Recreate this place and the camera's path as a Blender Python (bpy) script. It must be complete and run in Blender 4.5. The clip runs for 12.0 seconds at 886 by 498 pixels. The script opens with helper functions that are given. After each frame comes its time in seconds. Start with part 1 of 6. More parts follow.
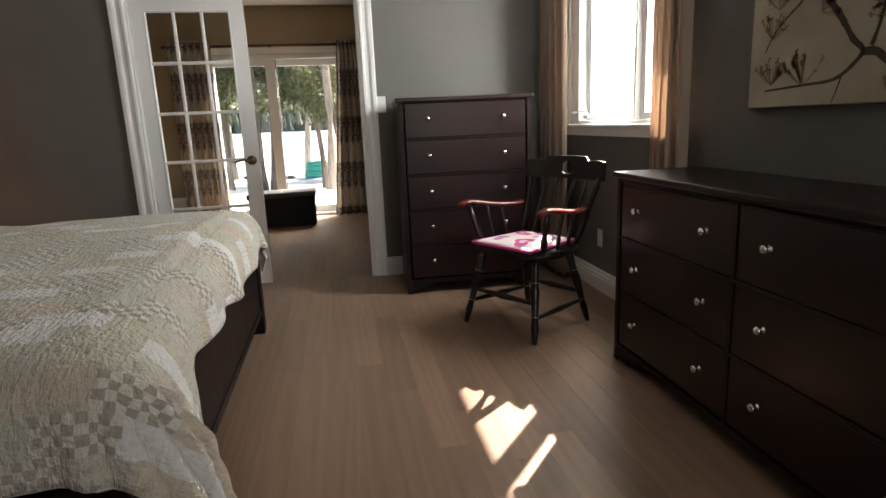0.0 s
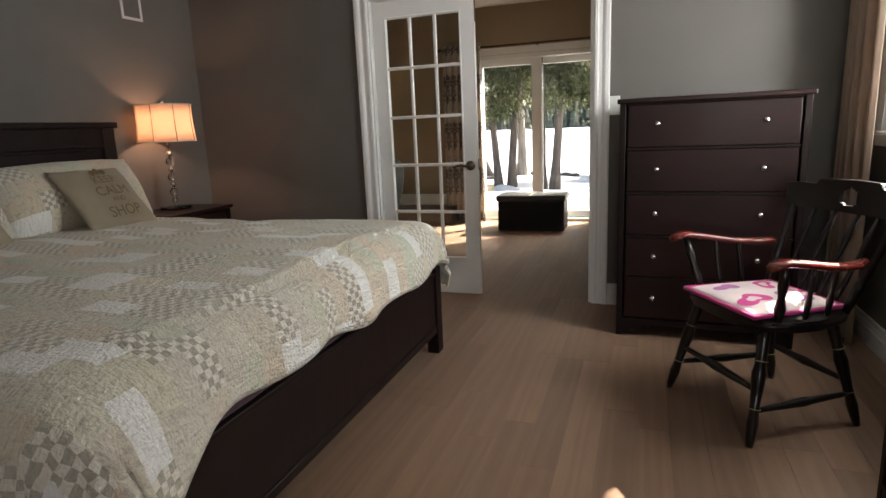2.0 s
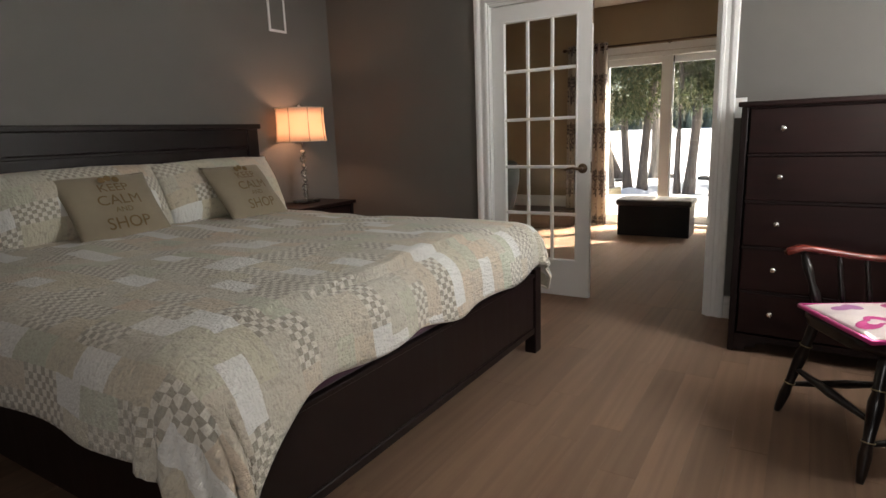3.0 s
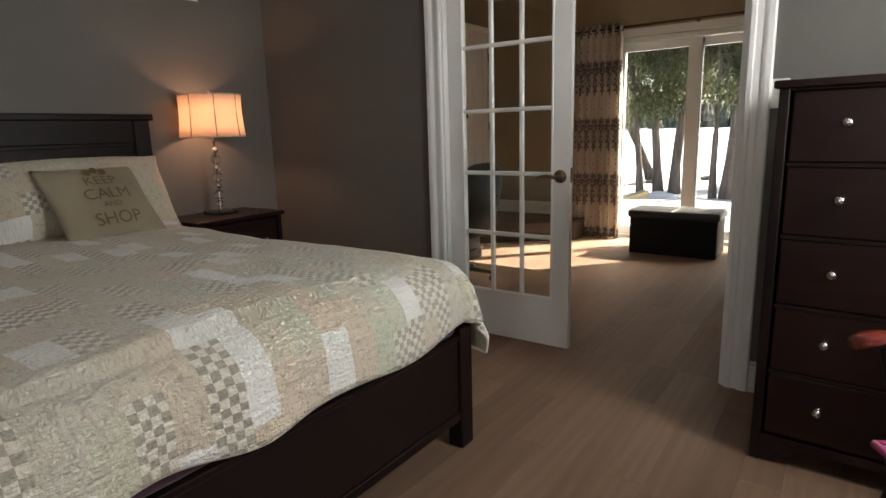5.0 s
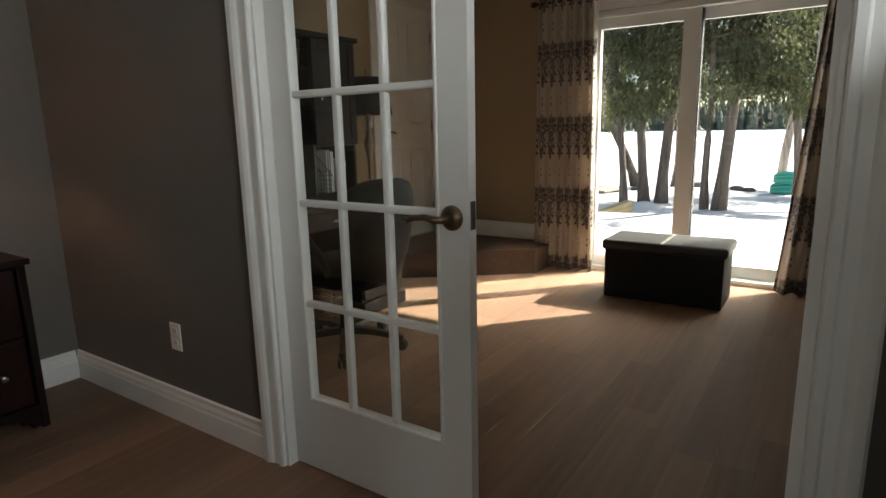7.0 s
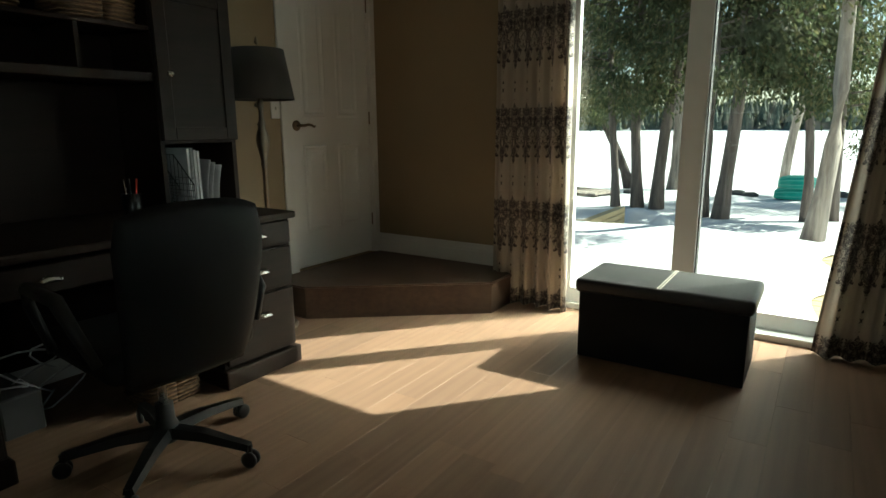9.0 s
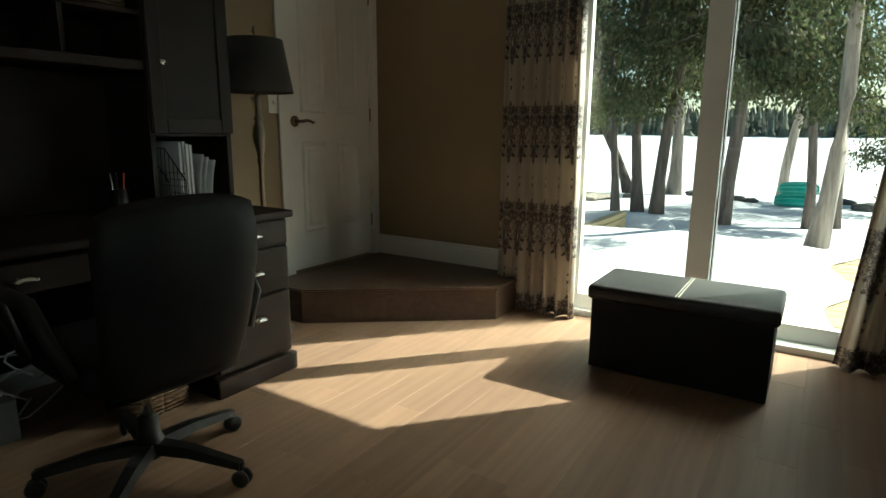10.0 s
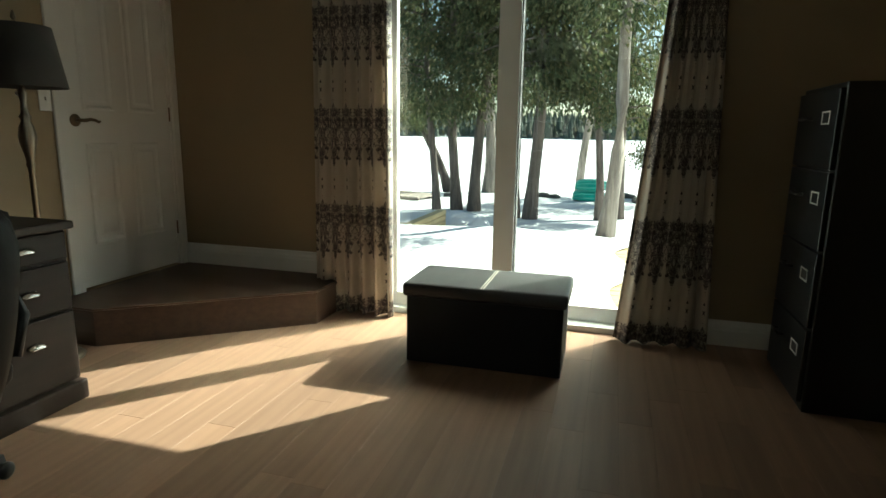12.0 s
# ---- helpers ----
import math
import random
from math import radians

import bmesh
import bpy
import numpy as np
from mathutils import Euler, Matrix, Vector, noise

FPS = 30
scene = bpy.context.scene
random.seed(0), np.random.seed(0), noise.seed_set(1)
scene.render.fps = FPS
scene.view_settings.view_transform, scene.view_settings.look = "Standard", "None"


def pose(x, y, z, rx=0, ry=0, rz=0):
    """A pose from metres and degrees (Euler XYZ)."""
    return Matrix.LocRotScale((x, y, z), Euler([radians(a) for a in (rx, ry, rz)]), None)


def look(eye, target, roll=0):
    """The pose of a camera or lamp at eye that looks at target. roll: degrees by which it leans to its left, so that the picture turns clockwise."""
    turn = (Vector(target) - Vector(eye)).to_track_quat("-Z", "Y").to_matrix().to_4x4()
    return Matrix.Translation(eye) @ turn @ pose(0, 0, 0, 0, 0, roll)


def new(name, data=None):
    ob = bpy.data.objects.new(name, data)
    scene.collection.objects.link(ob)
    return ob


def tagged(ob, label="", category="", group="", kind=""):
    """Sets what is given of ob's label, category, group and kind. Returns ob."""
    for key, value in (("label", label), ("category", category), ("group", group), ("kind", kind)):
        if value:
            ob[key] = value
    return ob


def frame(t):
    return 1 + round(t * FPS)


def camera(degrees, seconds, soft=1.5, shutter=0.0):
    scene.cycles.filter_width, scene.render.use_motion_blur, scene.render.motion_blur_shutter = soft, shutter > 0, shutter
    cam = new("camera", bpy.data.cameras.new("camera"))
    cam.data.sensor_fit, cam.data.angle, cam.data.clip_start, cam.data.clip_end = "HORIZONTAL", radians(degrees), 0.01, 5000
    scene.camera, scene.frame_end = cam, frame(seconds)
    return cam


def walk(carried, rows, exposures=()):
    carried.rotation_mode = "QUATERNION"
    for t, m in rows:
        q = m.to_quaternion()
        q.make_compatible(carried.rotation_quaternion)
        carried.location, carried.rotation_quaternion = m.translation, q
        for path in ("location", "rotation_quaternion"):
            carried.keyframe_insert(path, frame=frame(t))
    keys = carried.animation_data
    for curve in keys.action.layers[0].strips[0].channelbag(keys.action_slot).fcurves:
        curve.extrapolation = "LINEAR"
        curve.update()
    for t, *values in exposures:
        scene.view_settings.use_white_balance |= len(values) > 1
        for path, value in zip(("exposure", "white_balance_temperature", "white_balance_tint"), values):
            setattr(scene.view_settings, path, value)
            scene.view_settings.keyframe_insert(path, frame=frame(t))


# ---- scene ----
cam = camera(74.8, 12.0)
PATH = [
    (0, (0.759, 1.509, 1.135), (1.094, 3.433, 0.706), -2.5),
    (0.5, (0.965, 1.687, 1.163), (1.079, 3.637, 0.733), -2.6),
    (1, (1.105, 1.844, 1.167), (0.958, 3.793, 0.74), -2.6),
    (1.5, (1.229, 2.002, 1.176), (0.819, 3.915, 0.759), -2.5),
    (2, (1.288, 2.021, 1.174), (0.64, 3.87, 0.77), -2.4),
    (2.5, (1.398, 1.973, 1.188), (0.496, 3.713, 0.793), -2.3),
    (2.7, (1.439, 1.96, 1.19), (0.468, 3.665, 0.799), -2.3),
    (4.5, (1.438, 2.76, 1.17), (0.306, 4.36, 0.772), -1.6),
    (5, (1.377, 3.129, 1.163), (0.242, 4.726, 0.766), -1.6),
    (5.5, (1.29, 3.511, 1.152), (0.155, 5.111, 0.757), -1.5),
    (6, (1.175, 3.896, 1.15), (0.056, 5.505, 0.752), -1.2),
    (6.5, (1.078, 4.272, 1.151), (-0.036, 5.884, 0.753), -1.2),
    (7, (0.983, 4.627, 1.143), (-0.118, 6.25, 0.749), -1.2),
    (7.5, (0.942, 4.974, 1.142), (-0.143, 6.609, 0.758), -1.5),
    (7.7, (0.932, 5.103, 1.146), (-0.149, 6.741, 0.762), -1.5),
    (9.3, (0.599, 5.884, 1.117), (-0.479, 7.518, 0.706), -0.1),
    (9.5, (0.562, 5.894, 1.111), (-0.509, 7.533, 0.702), 0.1),
    (10, (0.554, 5.917, 1.098), (-0.516, 7.559, 0.699), 0.4),
    (10.5, (0.581, 5.931, 1.105), (-0.463, 7.589, 0.702), 0.5),
    (11, (0.625, 5.949, 1.108), (-0.319, 7.665, 0.707), 0.4),
    (11.5, (0.646, 5.966, 1.096), (-0.128, 7.768, 0.703), 0.7),
    (12, (0.634, 5.928, 1.109), (0.088, 7.812, 0.719), 0.9),
]
walk(cam, [(t, look(eye, target, roll)) for t, eye, target, roll in PATH], [(0, 2.8, 6900, 12), (1.5, 2.66, 6900, 12), (3.5, 2.64, 7100, 14), (6.0, 2.3, 6900, 10), (7.7, 2.0, 6600, 2), (9.3, 1.68, 6250, -13), (11, 1.7, 6250, -13), (12, 1.83, 6250, -13)])

# ---- exposure is keyed with the walk above; world and sun ----
SUN_EL, SUN_DIR = radians(37.3), Vector((0.65, 0.76, 0.0)).normalized()
world = bpy.data.worlds.new("world")
scene.world = world
world.use_nodes = True
wt = world.node_tree
sky = wt.nodes.new("ShaderNodeTexSky")
sky.sky_type, sky.sun_disc, sky.sun_elevation = "NISHITA", False, SUN_EL
sky.sun_rotation = math.atan2(SUN_DIR.x, SUN_DIR.y)
wt.links.new(sky.outputs[0], wt.nodes["Background"].inputs[0])
wt.nodes["Background"].inputs[1].default_value = 0.05
sun_data = bpy.data.lights.new("sun", "SUN")
sun_data.energy, sun_data.angle, sun_data.color = 5.0, radians(0.5), (1.0, 0.94, 0.85)
sun = new("sun", sun_data)
sun_way = Vector((SUN_DIR.x * math.cos(SUN_EL), SUN_DIR.y * math.cos(SUN_EL), math.sin(SUN_EL)))
# daylight of the second bedroom window, behind the walk's start
side = bpy.data.lights.new("side_window", "AREA")
side.shape, side.size, side.size_y, side.energy, side.color = "RECTANGLE", 0.9, 1.25, 2.9, (1.0, 0.96, 0.9)
new("side_window", side).matrix_basis = look((1.89, 0.03, 1.55), (0.9, 4.0, 1.2))
# skylight in the casement opening
case = bpy.data.lights.new("casement_sky", "AREA")
case.shape, case.size, case.size_y, case.energy, case.color = "RECTANGLE", 0.5, 0.95, 6.2, (0.92, 0.97, 1.0)
new("casement_sky", case).matrix_basis = look((2.56, 4.68, 1.65), (0.5, 4.75, 1.3))
sun.matrix_basis = look(Vector((0, 0, 5)) + sun_way * 20, (0, 0, 5))


# ---- building helpers ----
def part(name, bm, mat, parent=None, label="", smooth=False):
    me = bpy.data.meshes.new(name)
    bmesh.ops.recalc_face_normals(bm, faces=bm.faces)
    bm.to_mesh(me)
    bm.free()
    for m in (mat if isinstance(mat, (list, tuple)) else [mat]):
        me.materials.append(m)
    if smooth:
        for p in me.polygons:
            p.use_smooth = True
    ob = new(name, me)
    ob.parent = parent
    if label:
        ob["label"] = label
    return ob


def thing(name, label, category, at=(0, 0, 0), rz=0, group=""):
    ob = new(name)
    ob.empty_display_size = 0.1
    ob.matrix_basis = pose(*at, 0, 0, rz)
    return tagged(ob, label, category, group)


def setting(name, bm, mat, label, category, smooth=False):
    return tagged(part(name, bm, mat, None, "", smooth), label, category, "", "structure")


def box(x0, y0, z0, x1, y1, z1, bev=0.0, seg=1, bm=None):
    out = bm if bm is not None else bmesh.new()
    r = bmesh.ops.create_cube(out, size=1)
    for v in r["verts"]:
        v.co = Vector((x0 + (v.co.x + .5) * (x1 - x0), y0 + (v.co.y + .5) * (y1 - y0), z0 + (v.co.z + .5) * (z1 - z0)))
    if bev:
        es = list({e for v in r["verts"] for e in v.link_edges})
        bmesh.ops.bevel(out, geom=es, offset=bev, segments=seg, affect="EDGES", profile=0.5)
    return out


def boxes(*bs, bev=0.0):
    bm = bmesh.new()
    for b in bs:
        box(*b, bev=bev, bm=bm)
    return bm


def lathe(profile, segs=20, bm=None, m=None):
    """Turned solid round z: profile of (radius, z)."""
    out = bm if bm is not None else bmesh.new()
    rings = []
    for r, z in profile:
        ring = []
        for k in range(segs):
            a = 2 * math.pi * k / segs
            co = Vector((r * math.cos(a), r * math.sin(a), z))
            ring.append(out.verts.new(m @ co if m is not None else co))
        rings.append(ring)
    for a, b in zip(rings, rings[1:]):
        for k in range(segs):
            out.faces.new((a[k], a[(k + 1) % segs], b[(k + 1) % segs], b[k]))
    out.faces.new(list(reversed(rings[0])))
    out.faces.new(rings[-1])
    return out


def along(a, b):
    """Matrix that carries z from the origin onto the line a to b."""
    a, b = Vector(a), Vector(b)
    return Matrix.Translation(a) @ (b - a).to_track_quat("Z", "Y").to_matrix().to_4x4()


def turned(a, b, profile, segs=14, bm=None):
    """Turned leg or post from a to b: profile of (radius, share of the length)."""
    d = (Vector(b) - Vector(a)).length
    return lathe([(r, s * d) for r, s in profile], segs, bm, along(a, b))


def tube(pts, radii, segs=8, bm=None):
    out = bm if bm is not None else bmesh.new()
    pts = [Vector(p) for p in pts]
    if not isinstance(radii, (list, tuple)):
        radii = [radii] * len(pts)
    rings = []
    for i, p in enumerate(pts):
        d = (pts[min(i + 1, len(pts) - 1)] - pts[max(i - 1, 0)]).normalized()
        q = d.to_track_quat("Z", "Y")
        rings.append([out.verts.new(p + q @ Vector((radii[i] * math.cos(2 * math.pi * k / segs), radii[i] * math.sin(2 * math.pi * k / segs), 0))) for k in range(segs)])
    for a, b in zip(rings, rings[1:]):
        for k in range(segs):
            out.faces.new((a[k], a[(k + 1) % segs], b[(k + 1) % segs], b[k]))
    out.faces.new(list(reversed(rings[0])))
    out.faces.new(rings[-1])
    return out


def prism(outline, z0, z1, bm=None):
    """Upright prism over a plan outline."""
    out = bm if bm is not None else bmesh.new()
    lo = [out.verts.new((x, y, z0)) for x, y in outline]
    hi = [out.verts.new((x, y, z1)) for x, y in outline]
    n = len(lo)
    for k in range(n):
        out.faces.new((lo[k], lo[(k + 1) % n], hi[(k + 1) % n], hi[k]))
    out.faces.new(list(reversed(lo)))
    out.faces.new(hi)
    return out


def grid_mesh(nu, nv, f, bm=None, closed=False):
    """A sheet of nu by nv cells at f(u, v); its uv layer holds what f gives after the place."""
    out = bm if bm is not None else bmesh.new()
    uvl = out.loops.layers.uv.verify()
    vs, uv = [], []
    for i in range(nu + 1):
        for j in range(nv + 1):
            r = f(i / nu, j / nv)
            vs.append(out.verts.new(r[0]))
            uv.append(r[1])
    idx = lambda i, j: i * (nv + 1) + j
    for i in range(nu):
        for j in range(nv):
            c = (idx(i, j), idx(i + 1, j), idx(i + 1, j + 1), idx(i, j + 1))
            face = out.faces.new([vs[k] for k in c])
            for lp, k in zip(face.loops, c):
                lp[uvl].uv = uv[k]
    return out


# ---- materials ----
class Nodes:
    def __init__(self, name):
        self.mat = bpy.data.materials.new(name)
        self.mat.use_nodes = True
        self.t = self.mat.node_tree
        self.b = self.t.nodes["Principled BSDF"]

    def add(self, kind, **props):
        n = self.t.nodes.new("ShaderNode" + kind)
        for k, v in props.items():
            if k in ("operation", "blend_type", "data_type", "noise_dimensions", "wave_type", "bands_direction", "feature", "wave_profile"):
                setattr(n, k, v)
            else:
                n.inputs[k.replace("_", " ")].default_value = v
        return n

    def link(self, a, b):
        self.t.links.new(a, b)

    def math(self, op, a, b=None, c=None):
        n = self.t.nodes.new("ShaderNodeMath")
        n.operation = op
        for k, v in enumerate((a, b, c)):
            if v is None:
                continue
            if isinstance(v, (int, float)):
                n.inputs[k].default_value = v
            else:
                self.link(v, n.inputs[k])
        return n.outputs[0]

    def mix(self, f, a, b):
        n = self.t.nodes.new("ShaderNodeMix")
        n.data_type = "RGBA"
        for sock, v in ((n.inputs[0], f), (n.inputs[6], a), (n.inputs[7], b)):
            if isinstance(v, (int, float)):
                sock.default_value = v
            elif isinstance(v, (tuple, list)):
                sock.default_value = (*v, 1) if len(v) == 3 else v
            else:
                self.link(v, sock)
        return n.outputs[2]

    def coords(self, kind="Object", scale=(1, 1, 1)):
        tc = self.t.nodes.new("ShaderNodeTexCoord")
        mp = self.t.nodes.new("ShaderNodeMapping")
        mp.inputs["Scale"].default_value = scale
        self.link(tc.outputs[kind], mp.inputs[0])
        return mp.outputs[0]

    def noise(self, co, scale, detail=4, rough=0.5):
        n = self.t.nodes.new("ShaderNodeTexNoise")
        n.inputs["Scale"].default_value, n.inputs["Detail"].default_value, n.inputs["Roughness"].default_value = scale, detail, rough
        self.link(co, n.inputs["Vector"])
        return n.outputs[0]

    def ramp(self, f, *stops):
        n = self.t.nodes.new("ShaderNodeValToRGB")
        e = n.color_ramp.elements
        while len(e) < len(stops):
            e.new(0.5)
        for k, (p, c) in enumerate(stops):
            e[k].position = p
            e[k].color = (*c, 1) if isinstance(c, (tuple, list)) else (c, c, c, 1)
        self.link(f, n.inputs[0])
        return n.outputs[0]

    def color(self, c):
        if isinstance(c, (tuple, list)):
            self.b.inputs["Base Color"].default_value = (*c, 1)
        else:
            self.link(c, self.b.inputs["Base Color"])

    def rough(self, v):
        if isinstance(v, (int, float)):
            self.b.inputs["Roughness"].default_value = v
        else:
            self.link(v, self.b.inputs["Roughness"])

    def bump(self, h, strength=0.2, dist=0.01):
        n = self.t.nodes.new("ShaderNodeBump")
        n.inputs["Strength"].default_value, n.inputs["Distance"].default_value = strength, dist
        self.link(h, n.inputs["Height"])
        self.link(n.outputs[0], self.b.inputs["Normal"])


def sc(c, k):
    return tuple(min(1, v * k) for v in c)


def paint(name, c, rough=0.55, grain=260, vary=0.08, strength=0.08, spec=0.5):
    m = Nodes(name)
    m.b.inputs["Specular IOR Level"].default_value = spec
    co = m.coords()
    big = m.noise(co, 1.3, 3)
    fine = m.noise(co, grain, 2)
    m.color(m.mix(m.ramp(big, (0.3, 0.0), (0.7, 1.0)), sc(c, 1 - vary), sc(c, 1 + vary)))
    m.rough(m.math("MULTIPLY_ADD", fine, 0.15, rough - 0.07))
    m.bump(fine, strength, 0.002)
    return m.mat


def metal(name, c, rough):
    m = Nodes(name)
    m.color(c)
    m.b.inputs["Metallic"].default_value = 1
    m.rough(m.math("MULTIPLY_ADD", m.noise(m.coords(), 40, 3), 0.2, rough - 0.1))
    return m.mat


def wood(name, dark, light, rough=0.35, scale=(30, 30, 2.5), coat=0.0, strength=0.06, spec=0.36):
    """Grain runs along z; scale turns it."""
    m = Nodes(name)
    co = m.coords("Object", scale)
    g = m.noise(co, 1.0, 6, 0.6)
    big = m.noise(m.coords("Object", (2, 2, 2)), 1.0, 2)
    m.color(m.mix(m.ramp(m.math("MULTIPLY_ADD", big, 0.4, m.math("MULTIPLY", g, 0.7)), (0.3, 0.0), (0.75, 1.0)), dark, light))
    m.rough(m.math("MULTIPLY_ADD", g, 0.18, rough - 0.08))
    m.b.inputs["Coat Weight"].default_value = coat
    m.b.inputs["Specular IOR Level"].default_value = spec
    m.b.inputs["Coat Roughness"].default_value = 0.15
    m.bump(g, strength, 0.004)
    return m.mat


def cloth(name, c, weave=900, vary=0.12, rough=0.9, strength=0.25):
    m = Nodes(name)
    co = m.coords()
    w = m.noise(co, weave, 2)
    big = m.noise(co, 6, 4)
    m.color(m.mix(m.ramp(big, (0.3, 0.0), (0.7, 1.0)), sc(c, 1 - vary), sc(c, 1 + vary)))
    m.rough(rough)
    m.b.inputs["Sheen Weight"].default_value = 0.15
    m.bump(w, strength, 0.002)
    return m.mat


def glass(name):
    m = Nodes(name)
    m.t.nodes.remove(m.b)
    g = m.t.nodes.new("ShaderNodeBsdfGlass")
    g.inputs["IOR"].default_value = 1.45
    g.inputs["Roughness"].default_value = 0.0
    g.inputs["Color"].default_value = (0.97, 0.985, 0.98, 1)
    m.link(g.outputs[0], m.t.nodes["Material Output"].inputs[0])
    return m.mat


def plank_mat(name):
    """Oiled oak plank: grain along y, tone by plank."""
    m = Nodes(name)
    oi = m.t.nodes.new("ShaderNodeObjectInfo")
    rnd = oi.outputs["Random"]
    tc = m.t.nodes.new("ShaderNodeTexCoord")
    sh = m.t.nodes.new("ShaderNodeVectorMath")
    sh.operation = "ADD"
    cb = m.t.nodes.new("ShaderNodeCombineXYZ")
    m.link(m.math("MULTIPLY", rnd, 37.0), cb.inputs[0])
    m.link(m.math("MULTIPLY", rnd, 91.0), cb.inputs[1])
    m.link(tc.outputs["Object"], sh.inputs[0])
    m.link(cb.outputs[0], sh.inputs[1])
    mp = m.t.nodes.new("ShaderNodeMapping")
    mp.inputs["Scale"].default_value = (60, 2.2, 60)
    m.link(sh.outputs[0], mp.inputs[0])
    g = m.noise(mp.outputs[0], 1.0, 7, 0.62)
    wv = m.t.nodes.new("ShaderNodeTexWave")
    wv.bands_direction = "X"
    wv.inputs["Scale"].default_value, wv.inputs["Distortion"].default_value, wv.inputs["Detail"].default_value = 5, 14, 4
    mp2 = m.t.nodes.new("ShaderNodeMapping")
    mp2.inputs["Scale"].default_value = (1, 0.07, 1)
    m.link(sh.outputs[0], mp2.inputs[0])
    m.link(mp2.outputs[0], wv.inputs["Vector"])
    f = m.math("MULTIPLY_ADD", wv.outputs["Fac"], 0.22, m.math("MULTIPLY", g, 0.85))
    base = m.mix(m.ramp(f, (0.1, 0.0), (0.95, 1.0)), (0.165, 0.1, 0.066), (0.24, 0.154, 0.104))
    tone = m.mix(rnd, (0.86, 0.86, 0.87), (1.14, 1.13, 1.12))
    mu = m.t.nodes.new("ShaderNodeMix")
    mu.data_type, mu.blend_type = "RGBA", "MULTIPLY"
    mu.inputs[0].default_value = 1
    m.link(base, mu.inputs[6])
    m.link(tone, mu.inputs[7])
    m.color(mu.outputs[2])
    m.rough(m.math("MULTIPLY_ADD", g, 0.16, 0.4))
    m.b.inputs["Specular IOR Level"].default_value = 0.2
    m.bump(f, 0.05, 0.001)
    return m.mat


def quilt_mat(name, cell=0.082, sub=4):
    """Patchwork: plain, checked and flowered blocks, with stitched rows."""
    m = Nodes(name)
    tc = m.t.nodes.new("ShaderNodeTexCoord")
    uv = tc.outputs["UV"]
    sep = m.t.nodes.new("ShaderNodeSeparateXYZ")
    m.link(uv, sep.inputs[0])
    wob = m.math("SUBTRACT", m.noise(m.coords("UV", (1, 1, 1)), 26, 2), 0.5)
    u = m.math("DIVIDE", m.math("MULTIPLY_ADD", wob, 0.012, sep.outputs[0]), cell * 1.9)
    v = m.math("DIVIDE", m.math("MULTIPLY_ADD", wob, -0.01, sep.outputs[1]), cell)
    iv = m.math("FLOOR", v)
    row = m.t.nodes.new("ShaderNodeTexWhiteNoise")
    row.noise_dimensions = "1D"
    m.link(iv, row.inputs["W"])
    u = m.math("ADD", u, row.outputs["Value"])
    iu = m.math("FLOOR", u)
    wn = m.t.nodes.new("ShaderNodeTexWhiteNoise")
    cb = m.t.nodes.new("ShaderNodeCombineXYZ")
    m.link(iu, cb.inputs[0])
    m.link(iv, cb.inputs[1])
    m.link(cb.outputs[0], wn.inputs["Vector"])
    r = wn.outputs["Value"]
    wn2 = m.t.nodes.new("ShaderNodeTexWhiteNoise")
    cb2 = m.t.nodes.new("ShaderNodeVectorMath")
    cb2.operation = "ADD"
    cb2.inputs[1].default_value = (17.3, 5.1, 3.7)
    m.link(cb.outputs[0], cb2.inputs[0])
    m.link(cb2.outputs[0], wn2.inputs["Vector"])
    plain = m.ramp(r, (0.0, (0.62, 0.55, 0.43)), (0.3, (0.5, 0.53, 0.42)), (0.5, (0.62, 0.5, 0.38)), (0.75, (0.55, 0.52, 0.44)))
    ck = m.math("MODULO", m.math("ADD", m.math("FLOOR", m.math("MULTIPLY", u, 2 * sub)), m.math("FLOOR", m.math("MULTIPLY", v, sub))), 2.0)
    ck = m.math("ABSOLUTE", ck)
    check = m.mix(ck, (0.68, 0.645, 0.57), (0.345, 0.315, 0.26))
    co = m.coords("UV", (1, 1, 1))
    fl = m.noise(co, 38, 3, 0.6)
    flower = m.mix(m.ramp(fl, (0.52, 0.0), (0.7, 0.8)), plain, (0.36, 0.32, 0.26))
    wh = (0.76, 0.76, 0.74)
    c1 = m.mix(m.math("GREATER_THAN", wn2.outputs["Value"], 0.57), flower, check)
    c2 = m.mix(m.math("GREATER_THAN", wn2.outputs["Value"], 0.86), c1, wh)
    worn = m.mix(m.ramp(m.noise(co, 3.1, 4), (0.35, 0.0), (0.7, 0.4)), c2, (0.57, 0.55, 0.48))
    m.color(worn)
    m.rough(0.92)
    m.b.inputs["Sheen Weight"].default_value = 0.2
    crinkle = m.noise(m.coords("UV", (78, 24, 1)), 1.0, 3, 0.6)
    m.bump(m.math("ADD", crinkle, m.math("MULTIPLY", m.noise(co, 110, 2), 0.5)), 0.95, 0.012)
    return m.mat


